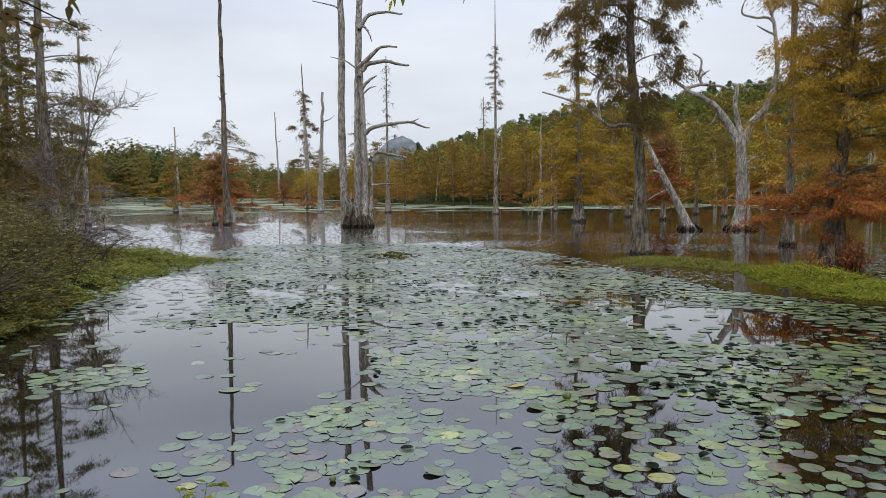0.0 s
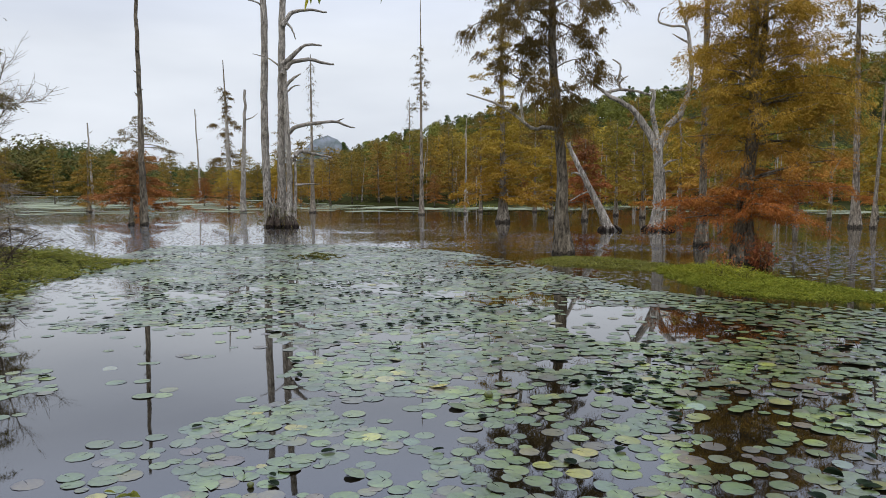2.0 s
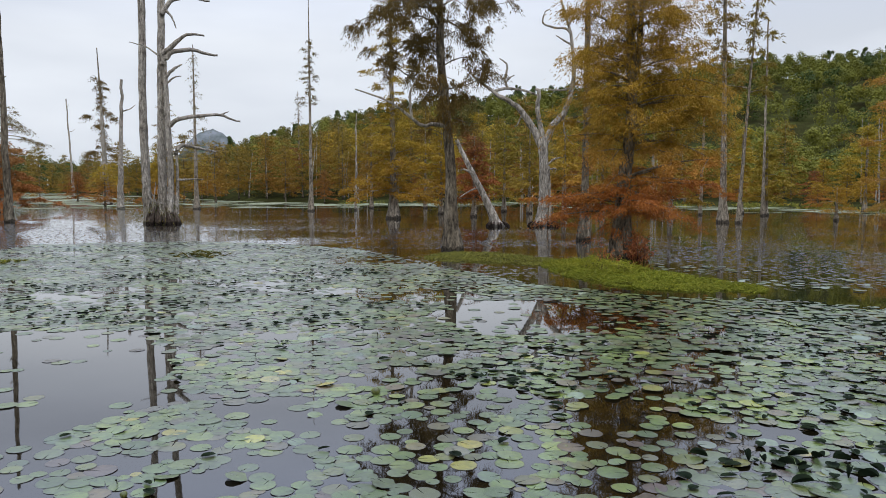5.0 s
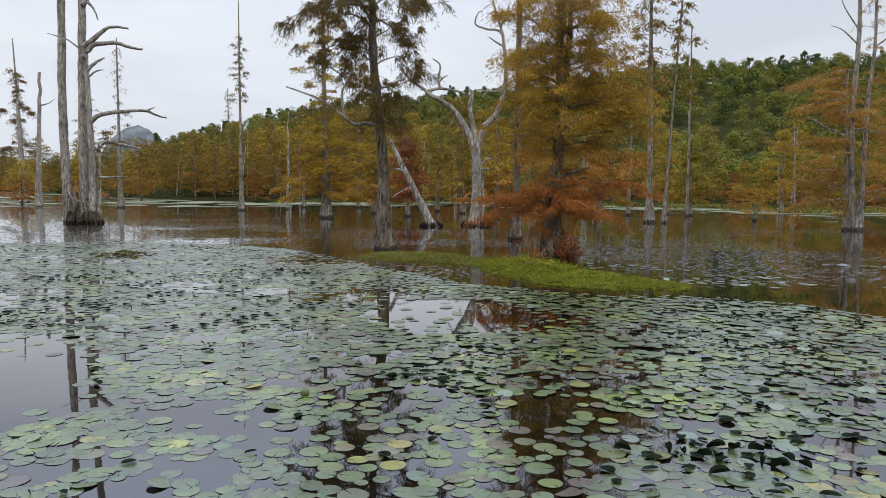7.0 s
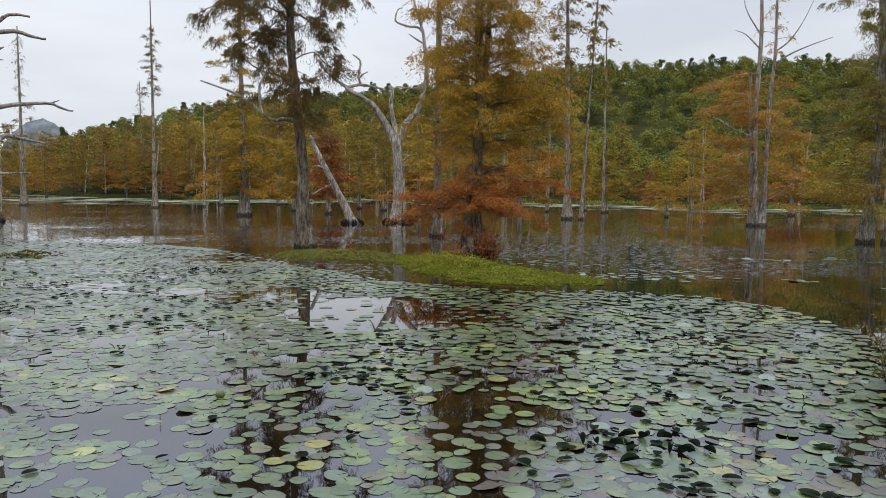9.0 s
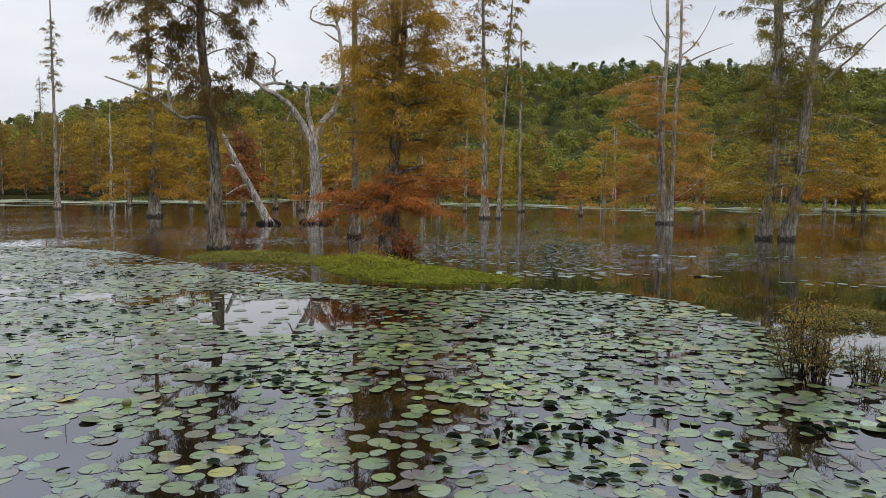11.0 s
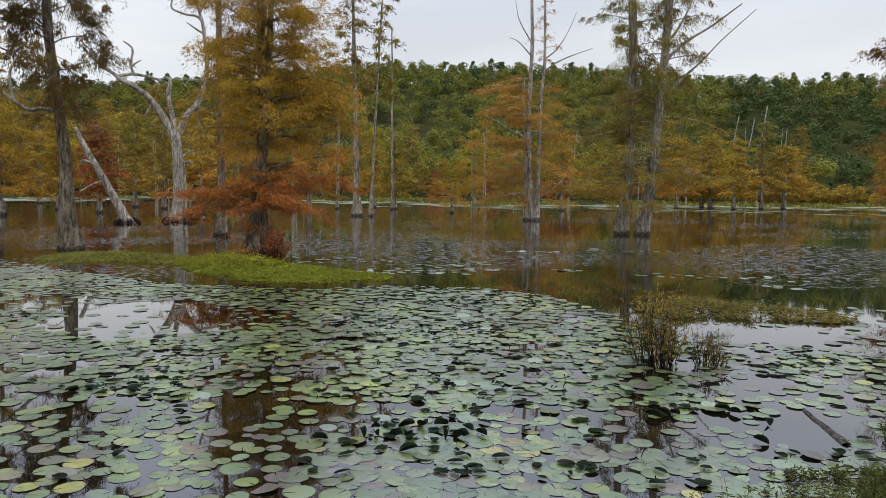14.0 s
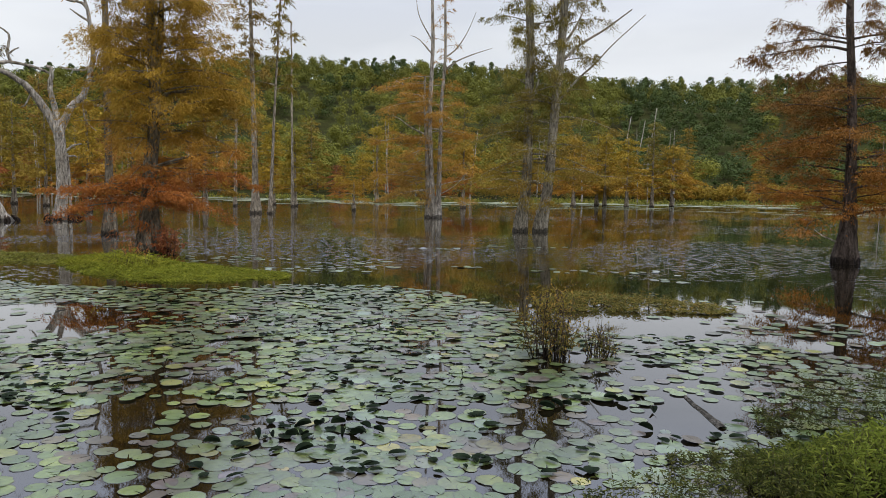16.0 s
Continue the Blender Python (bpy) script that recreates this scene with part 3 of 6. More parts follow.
def build_ground():
    az = np.radians(np.linspace(-180, 180, 241))
    rr = np.r_[0.0, np.geomspace(0.6, 400, 90), 700, 1500, 4000]
    a, r = np.meshgrid(az[:-1], rr)
    x, y = 0.16 + r * np.sin(a), 0.1 + r * np.cos(a)
    z = ground_height(x, y)
    z = z + np.where(r > 350, 0, 0.03 * np.sin(x * 3.1) * np.cos(y * 2.7))
    n, m = r.shape
    i, j = np.meshgrid(np.arange(n - 1), np.arange(m), indexing="ij")
    k = (j + 1) % m
    f = np.stack([i * m + j, i * m + k, (i + 1) * m + k, (i + 1) * m + j], -1).reshape(-1, 4)
    ob = Bag().add(np.stack([x, y, z], -1), f[:, ::-1]).part("ground", SOIL)
    tagged(ob, "dark muddy bank and wooded shore round the pond", "ground", kind="structure")


def build_water():
    a = np.radians(np.linspace(0, 360, 97)[:-1])
    rr = [0.0, 30, 120, 420]
    v = np.array([[r * math.sin(t), r * math.cos(t), 0] for r in rr for t in a])
    i, j = np.meshgrid(np.arange(3), np.arange(96), indexing="ij")
    k = (j + 1) % 96
    f = np.stack([i * 96 + j, (i + 1) * 96 + j, (i + 1) * 96 + k, i * 96 + k], -1).reshape(-1, 4)
    ob = Bag().add(v, f[:, ::-1]).part("water", WATER)
    tagged(ob, "still brown pond water reflecting an overcast sky", "pond water", kind="structure")


build_ground()
build_water()


def lump_crown(bag, c, rad, tall, rng, lumps=11, per=36, leaf=0.6):
    """A broadleaf crown: uneven lobes covered with small leaf clumps that face outwards."""
    lc = unit(rng.normal(size=(lumps, 3)) + UP * 0.3) * rng.uniform(0.35, 0.75, (lumps, 1)) * [rad, rad, tall * 0.5] + c
    lr = rad * rng.uniform(0.32, 0.55, lumps)
    core = np.array([(1, 0, 0), (0, 1, 0), (-1, 0, 0), (0, -1, 0), (0, 0, 1), (0, 0, -1)], float)
    faces = np.array([(0, 1, 4), (1, 2, 4), (2, 3, 4), (3, 0, 4), (1, 0, 5), (2, 1, 5), (3, 2, 5), (0, 3, 5)])
    for o, q in zip(lc, lr):
        bag.add(o + core * rng.uniform(0.2, 0.34, (6, 1)) * q, faces)
    d = unit(rng.normal(size=(lumps, per, 3)) + UP * 0.5)
    p = (lc[:, None] + d * (lr[:, None] * rng.uniform(0.76, 1.06, (lumps, per)))[..., None]).reshape(-1, 3)
    n = len(p)
    nrm = unit(d.reshape(-1, 3) + UP * 0.35 + rng.normal(size=(n, 3)) * 0.13)
    a = unit(np.cross(nrm, rng.normal(size=(n, 3))))
    b = np.cross(nrm, a)
    la, lb = (leaf * rng.uniform(0.45, 1.0, (n, 1)) for _ in range(2))
    v = np.stack([p - a * la, p + a * la * 0.6 - b * lb * 0.8, p + a * la * 0.6 + b * lb * 0.8], 1).reshape(-1, 3)
    bag.add(v, np.arange(3 * n).reshape(-1, 3))


def build_hill_woods():
    rng = np.random.default_rng(5)
    green, pine, stems, far = Bag(), Bag(), Bag(), Bag()
    spots = []
    for row in range(22):
        k = (row + 0.5) / 21.5
        az = -2.0 + rng.uniform(0, 1)
        while az < 92:
            shore = np.interp(az, SHORE_AZ, SHORE_R)
            top = max(shore + 55, 185) + 6
            kk = min(1.0, max(0.0, k + rng.uniform(-0.055, 0.055)))
            r = shore + 7 + (top - shore - 7) * kk
            spots.append((az + rng.uniform(-0.7, 0.7), r, kk))
            az += math.degrees((3.3 + 0.8 * k) / r) * rng.uniform(0.75, 1.3)
    for az, r, k in spots:
        o = polar(az, r)
        o[2] = float(hill_height(az, r))
        tall = rng.uniform(4.4, 6.8) * (0.75 + 0.25 * k)
        if k > 0.9 and rng.random() < 0.45:
            c = o + UP * tall * 0.62
            for s in range(5):
                lump_crown(pine, c + UP * (s - 2) * 0.95, 2.0 - 0.27 * s, 1.5, rng, 3, 52, 0.27)
            stems.add(*tube(np.array([o, c + UP * 2]), [0.16, 0.05], 5))
        else:
            rad = rng.uniform(1.5, 2.5)
            lump_crown(pine if rng.random() < (0.85 if az > 61 and k < 0.72 else 0.16) else far if az < 17 and rng.random() < 0.65 else green, o + UP * tall * 0.47, rad, tall * 0.95, rng, 6, 82 if k > 0.3 else 100, 0.17 + 0.08 * k)
            if k > 0.7:
                lump_crown(green, o + UP * 1.0, 3.0, 3.0, rng, 6, 36, 0.32)
    # low yellowing bushes along the foot of the slope
    low = Bag()
    for az in rng.uniform(58, 88, 150):
        r = np.interp(az, SHORE_AZ, SHORE_R) + rng.uniform(1.5, 6.5)
        h = rng.uniform(0.7, 1.9)
        lump_crown(low, polar(az, r, 0.3 + h * 0.45), h * rng.uniform(0.5, 0.8), h, rng, 6, 40, 0.14)
    tagged(low.part("shore_bushes", LEAF_YGREEN), "low yellow-green bushes along the far shore", "bushes", kind="stuff")
    # the far low woods across the arm of the pond
    for i in range(330):
        az = rng.uniform(-31, 0.5)
        shore = np.interp(az, SHORE_AZ, SHORE_R)
        back = rng.uniform(0, 1)
        r = max(shore, 150) + 6 + 60 * back
        h = (math.tan(radians(np.interp(az, RIDGE_AZ, RIDGE_EL))) * r + 1.7) * rng.uniform(0.85, 1.1) * (0.65 + 0.35 * back)
        lump_crown(far if rng.random() < 0.7 else pine, polar(az, r, h * 0.48), h * rng.uniform(0.34, 0.5), h * 0.95, rng, 6, 54, h * 0.036)
        lump_crown(far, polar(az + rng.uniform(-1, 1), r - 4, h * 0.13), h * 0.2, h * 0.3, rng, 4, 36, h * 0.034)
    tagged(green.part("hillside_woods", LEAF_WOODS), "dense green broadleaf woods covering the far hillside", "woods", kind="stuff")
    tagged(far.part("distant_woods", LEAF_FAR), "low olive-green woods across the arm of the pond", "woods", kind="stuff")
    tagged(pine.part("hillside_pines", LEAF_PINE), "dark green pines scattered along the wooded ridge", "pines", kind="stuff")
    tagged(stems.part("hillside_trunks", BARK), "thin brown pine trunks on the wooded ridge", "trunks", kind="stuff")


build_hill_woods()


def build_far_rock():
    rng = np.random.default_rng(3)
    o = polar(-3.3, 1400)
    n, m = 14, 28
    bag = Bag()
    v = []
    for i in range(n):
        k = i / (n - 1)
        for j in range(m):
            a = 2 * math.pi * j / m
            rad = 58 * (1 - k) ** 0.55 * (1 + 0.12 * math.sin(3 * a + 5 * k))
            v.append((rad * math.cos(a) * 1.5, rad * math.sin(a), 103 * k + rng.uniform(-2, 2)))
    i, j = np.meshgrid(np.arange(n - 1), np.arange(m), indexing="ij")
    k = (j + 1) % m
    bag.add(np.array(v), np.stack([i * m + j, i * m + k, (i + 1) * m + k, (i + 1) * m + j], -1).reshape(-1, 4))
    ob = bag.part("backdrop", ROCK)
    ob.location = o
    tagged(ob, "distant pale grey rocky hilltop above the woods", "hill", kind="structure")


build_far_rock()

# ---------------------------------------------------------------- trees of the far shore
def shore_cypress(leaf, seed, tall, wide, full=1.0):
    """A young cypress for the far shore, built at the origin."""
    rng = np.random.default_rng(seed)
    path = [(0, 0, 0), (0.05, 0.03, tall * 0.5), (0.0, -0.04, tall)]
    e = root("shore_cypress", (0, 0, 0), "young bald cypress in autumn colour along the far shore", "tree", "cypresses along the far shore")
    Bag().add(*trunk_mesh(path, 0.075, 0.02, 0.05, 0.4, 8, rng, 0.05, 10)).part("trunk", BARK, e)
    paths = whorls(path, tall * 0.13, tall * 0.98, int(40 * full), lambda u: wide * (1.05 - u) ** 0.7 + 0.18, rng, 0.1, 0.2)
    branch_bag(paths, 0.016, 4).part("fine_branching", BARK, e)["kind"] = "stuff"
    cb = Bag()
    tufts(cb, paths, rng, per_m=2.6 * full, size=0.52, flat=0.3, count=30, blade=0.17, width=0.078, hang=0.2, start=0.08)
    cb.part("crown", leaf, e, "", False)["kind"] = "stuff"
    return e


def build_far_shore():
    rng = np.random.default_rng(11)
    kinds = [(LEAF_OLIVE, 6.2, 1.5), (LEAF_GOLD, 5.2, 1.6), (LEAF_YGREEN, 6.4, 1.7), (LEAF_OLIVE, 7.4, 1.7), (LEAF_ORANGE, 4.2, 1.5), (LEAF_YGREEN, 4.6, 1.6), (LEAF_RUST, 4.4, 1.6), (LEAF_GOLD, 6.8, 1.6)]
    first = [shore_cypress(leaf, 100 + i, h, w) for i, (leaf, h, w) in enumerate(kinds)]
    used = set()
    for row, (back, step, size) in enumerate(((1.0, 2.5, 0.85), (5.0, 2.4, 1.05), (10.0, 2.6, 1.2), (17.0, 2.9, 1.5))):
        az = -15.0
        while az < 90:
            shore = np.interp(az, SHORE_AZ, SHORE_R)
            r = shore + back + rng.uniform(-1.6, 1.6)
            s = size * rng.uniform(0.75, 1.2) * (0.8 + 0.2 * min(r / 80, 2.2))
            if -1 < az < 20 and row >= 2:
                s *= 1.3
            if az > 30:
                s *= 0.92 if row == 2 else 0.78
            i = int(rng.choice(8, p=[0.24, 0.10, 0.12, 0.26, 0.08, 0.05, 0.07, 0.08] if az < 30 else [0.07, 0.32, 0.12, 0.05, 0.11, 0.12, 0.05, 0.16]))
            o = polar(az, r)
            o[2] = float(ground_height(o[0], o[1])) - 0.05
            if az < 24:
                s = min(s, (math.tan(radians(np.interp(az, RIDGE_AZ, RIDGE_EL) * 0.95)) * r + 1.7 - o[2]) / kinds[i][1])
            m = Matrix.Translation(o) @ Matrix.Rotation(rng.uniform(0, 6.28), 4, "Z") @ Matrix.Diagonal((s * rng.uniform(0.85, 1.15), s * rng.uniform(0.85, 1.15), s, 1))
            gap = (66 < az < 76 and rng.random() < 0.9) or (row == 3 and not 2 < az < 24)
            if not gap and not (row == 0 and rng.random() < 0.45):
                if i in used:
                    copy_thing(first[i], m)
                else:
                    used.add(i)
                    first[i].matrix_basis = m
            az += math.degrees(step * (0.8 + 0.2 * s) / r) * rng.uniform(0.75, 1.35) * (1.5 if r > 130 else 1)
    for az, r, i, s in ((-24.8, 130, 3, 1.2), (-22.0, 118, 3, 1.1), (-18.2, 108, 0, 1.0), (-14.6, 98, 3, 0.9), (-12.3, 94, 6, 1.0), (-10.6, 70, 4, 0.95), (-9.6, 96, 3, 1.0), (-6.6, 88, 0, 1.0),
                        (-5.4, 92, 3, 1.1), (-3.2, 84, 0, 1.0)):
        used.add(i)
        copy_thing(first[i], Matrix.Translation(polar(az, r, -0.05)) @ Matrix.Rotation(az * 7, 4, "Z") @ Matrix.Diagonal((s * 1.2, s * 1.2, s, 1)))
    for i, e in enumerate(first):
        if i not in used:
            e.matrix_basis = Matrix.Translation(polar(20 + i, 84, 0.1))


def pole(at, height, r, lean, seed, stubs=4, label="thin bleached dead trunk standing in the shallows", wood=None, reach=1.0):
    """A bare dead pole with a few broken stubs."""
    rng = np.random.default_rng(seed)
    at = np.asarray(at, float)
    e = root("dead_snag", at, label, "dead tree", "bare snags")
    path = np.array([(0, 0, 0), (lean[0] * 0.4, lean[1] * 0.4, height * 0.45), (lean[0], lean[1], height)])
    p = spline(path, 18)
    p[1:-1, :2] += rng.normal(size=(16, 2)) * r * 0.18
    p[0, 2] -= 0.35
    Bag().add(*tube(p, np.linspace(r * 1.05, r * 0.45, 18) + r * 0.4 * np.exp(-np.linspace(0, 9, 18)), 9, None, 0.06, rng)).part("trunk", wood or DEADWOOD, e)
    for _ in range(stubs):
        z = height * rng.uniform(0.35, 0.97)
        o = along(p, z)
        a = rng.uniform(0, 6.28)
        ln = rng.uniform(2, 5) * r * reach
        q = np.array([o, o + np.array([math.cos(a), math.sin(a), 0.35]) * ln * 0.6, o + np.array([math.cos(a), math.sin(a), 0.55]) * ln])
        Bag().add(*tube(q, [r * 0.28, r * 0.2, r * 0.06], 6)).part("stub", wood or DEADWOOD, e)
    return e


build_far_shore()
_rng = np.random.default_rng(21)
for _i in range(70):
    _az = _rng.uniform(-12, 86) if _i < 34 else _rng.uniform(-7, 34)
    _r = np.interp(_az, SHORE_AZ, SHORE_R) + _rng.uniform(-1, 9)
    _o = polar(_az, _r)
    pole((_o[0], _o[1], float(ground_height(_o[0], _o[1]))), _rng.uniform(4, 8) * (0.75 + _r / 320), _rng.uniform(0.035, 0.075), _rng.normal(size=2) * 0.35, 300 + _i, 2, wood=DEADWOOD if _i % 2 else None)
for _az, _el, _r in ((63.0, 5.6, 92), (62.2, 4.7, 90), (61.2, 5.0, 92), (62.6, 3.4, 88)):
    _o = polar(_az, _r)
    _z = float(ground_height(_o[0], _o[1]))
    pole((_o[0], _o[1], _z), math.tan(radians(_el)) * _r + 1.7 - _z, 0.1, (0.6, -0.9), int(_az * 10), 2, "pale dead pole on the wooded shore")

# ---------------------------------------------------------------- snags and trees standing in the pond
# tall bare pole with a stump beside it
pole((-11.4, 39.3, 0), 12.9, 0.165, (-0.1, -0.1), 41, 9, "very tall bare grey dead trunk in the pond", BARK, 0.45)
pole((-12.1, 39.4, 0), 1.35, 0.13, (0.05, 0.0), 42, 1, "short dark broken stump in the pond", BARK, 0.5)
pole((-37.5, 105.5, 0), 10.9, 0.19, (-0.4, 0), 43, 3)
pole((-30.7, 138.6, 0), 16.4, 0.2, (-0.6, 0), 44, 4)
pole((-13.6, 74.1, 0), 9.0, 0.24, (-0.15, 0), 45, 3)
pole((-10.3, 61.8, 0), 9.8, 0.22, (0.35, 0), 46, 3, "grey dead trunk with a crooked broken top")
pole((6.9, 55.0, 0), 7.0, 0.08, (0.1, 0), 47, 2)
pole((26.3, 41.0, 0), 6.2, 0.11, (0.1, 0), 48, 4, wood=BARK_PALE)
pole((28.8, 38.5, 0), 11.4, 0.085, (-0.05, 0), 49, 6, "tall slender grey dead trunk in the pond", BARK_PALE)


def build_snag_cluster():
    """Three weathered trunks on one rooty hummock with crooked bare limbs."""
    at = (-4.3, 36.2, 0)
    rng = np.random.default_rng(8)
    e = root("snag_cluster", at, "cluster of tall silver-grey dead cypress trunks with crooked limbs", "dead tree")
    stems = [([(-4.84, 36.4, 0), (-4.9, 36.38, 2.4), (-4.93, 36.35, 5.7), (-4.85, 36.3, 9.5), (-5.0, 36.3, 13.4)], 0.2, 0.14, 0.03),
             ([(-4.15, 36.1, 0), (-4.15, 36.1, 3.5), (-4.08, 36.1, 7.0), (-3.95, 36.05, 10.6), (-3.8, 36.0, 13.0)], 0.2, 0.14, 0.03),
             ([(-3.85, 35.85, 0), (-3.76, 35.85, 2.2), (-3.83, 35.85, 4.5), (-3.93, 35.9, 7.6)], 0.16, 0.10, 0.03),
             ([(-3.62, 35.9, 0), (-3.5, 35.9, 1.6), (-3.5, 35.9, 3.4)], 0.1, 0.05, 0.05)]
    for path, r0, r1, fl in stems:
        Bag().add(*trunk_mesh(local(path, at), r0, r1, fl, 0.5, 15, rng, 0.12, 44)).part("trunk", DEADWOOD, e)
    limbs = [([(-3.95, 35.9, 9.3), (-3.56, 35.85, 9.87), (-2.77, 35.9, 10.05), (-1.92, 35.9, 9.96)], 0.12),
             ([(-3.85, 35.85, 9.5), (-3.57, 35.85, 9.22), (-3.37, 35.87, 8.7)], 0.07),
             ([(-4.0, 35.9, 7.55), (-3.59, 35.84, 7.92), (-3.19, 35.88, 8.26), (-2.84, 35.9, 8.47), (-2.18, 35.96, 8.45)], 0.13),
             ([(-3.95, 35.85, 7.1), (-3.8, 35.85, 7.42), (-3.46, 35.86, 7.71), (-2.54, 35.94, 7.79), (-2.06, 35.97, 7.62), (-1.63, 36, 7.61)], 0.14),
             ([(-3.9, 35.83, 6.5), (-3.48, 35.86, 6.95), (-3.16, 35.89, 7.13)], 0.09),
             ([(-3.8, 35.83, 6.3), (-3.5, 35.86, 6.55), (-3.2, 35.89, 6.62)], 0.05),
             ([(-3.75, 35.85, 4.4), (-3.52, 35.85, 4.62), (-3.12, 35.89, 4.78), (-2.31, 35.95, 4.91), (-1.51, 35.99, 4.96), (-1.11, 36, 4.77), (-0.7, 36, 4.68)], 0.11),
             ([(-1.6, 35.98, 4.95), (-1.35, 36.0, 5.05), (-1.2, 36.0, 5.12)], 0.04),
             ([(-3.6, 35.85, 3.1), (-3.27, 35.87, 3.55), (-2.6, 35.93, 3.44), (-1.8, 35.98, 3.28)], 0.12),
             ([(-4.9, 36.3, 10.1), (-5.11, 36.2, 10.41), (-6.18, 36.1, 10.65)], 0.06),
             ([(-4.15, 36.0, 7.5), (-4.64, 35.9, 7.83), (-5.34, 35.8, 8.0)], 0.045),
             ([(-3.5, 35.85, 2.0), (-2.9, 35.9, 2.03), (-2.36, 35.95, 2.04)], 0.06),
             ([(-4.8, 35.9, 1.75), (-4.6, 35.75, 1.12), (-3.98, 35.7, 0.93)], 0.06)]
    for _ in range(9):
        o = np.array([rng.uniform(-0.75, 0.6), rng.uniform(-0.5, 0.1), rng.uniform(-0.1, 0.5)])
        p = spline([o, o + [rng.normal() * 0.06, 0, 0.5], o + [rng.normal() * 0.12, 0, rng.uniform(0.8, 1.7)]], 8)
        Bag().add(*tube(p, np.linspace(0.085, 0.012, 8), 6, None, 0.25, rng)).part("splinter", DEADWOOD, e, "jagged splinter of a broken stem")
    for path, r in limbs:
        p = spline(local(path, at), 14)
        p[2:-1] += rng.normal(size=(11, 3)) * r * 0.12
        Bag().add(*tube(p, np.linspace(r, r * 0.3, 14), 8, None, 0.1, rng)).part("limb", DEADWOOD, e, "crooked bleached limb")
    hum = Bag()
    for _ in range(26):
        a, q = rng.uniform(0, 6.28), rng.uniform(0.3, 1.0)
        o = np.array([math.cos(a) * q * 0.95 + 0.1, math.sin(a) * q * 0.65 - 0.2, -0.15])
        p = spline([o, o + [0, 0, rng.uniform(0.25, 0.55)], o * [0.7, 0.7, 1] + [0, 0, rng.uniform(0.6, 1.0)]], 6)
        hum.add(*tube(p, np.linspace(0.14, 0.03, 6), 6, None, 0.2, rng))
    hum.part("root_hummock", TWIG, e, "dark tangled roots at the waterline")["kind"] = "stuff"
    hb = Bag()
    n = 420
    a, q = rng.uniform(0, 6.28, n), rng.uniform(0.3, 1.1, n)
    p = np.stack([np.cos(a) * q * 1.05 + 0.05, np.sin(a) * q * 0.75 - 0.2, rng.uniform(0.05, 0.95, n) ** 1.3], -1)
    blades(hb, p, rng.normal(size=(n, 3)) + UP * 0.6, 0.2, 0.03, rng)
    hb.part("undergrowth", LEAF_BRUSH, e, "brown and green growth on the hummock", False)["kind"] = "stuff"


build_snag_cluster()


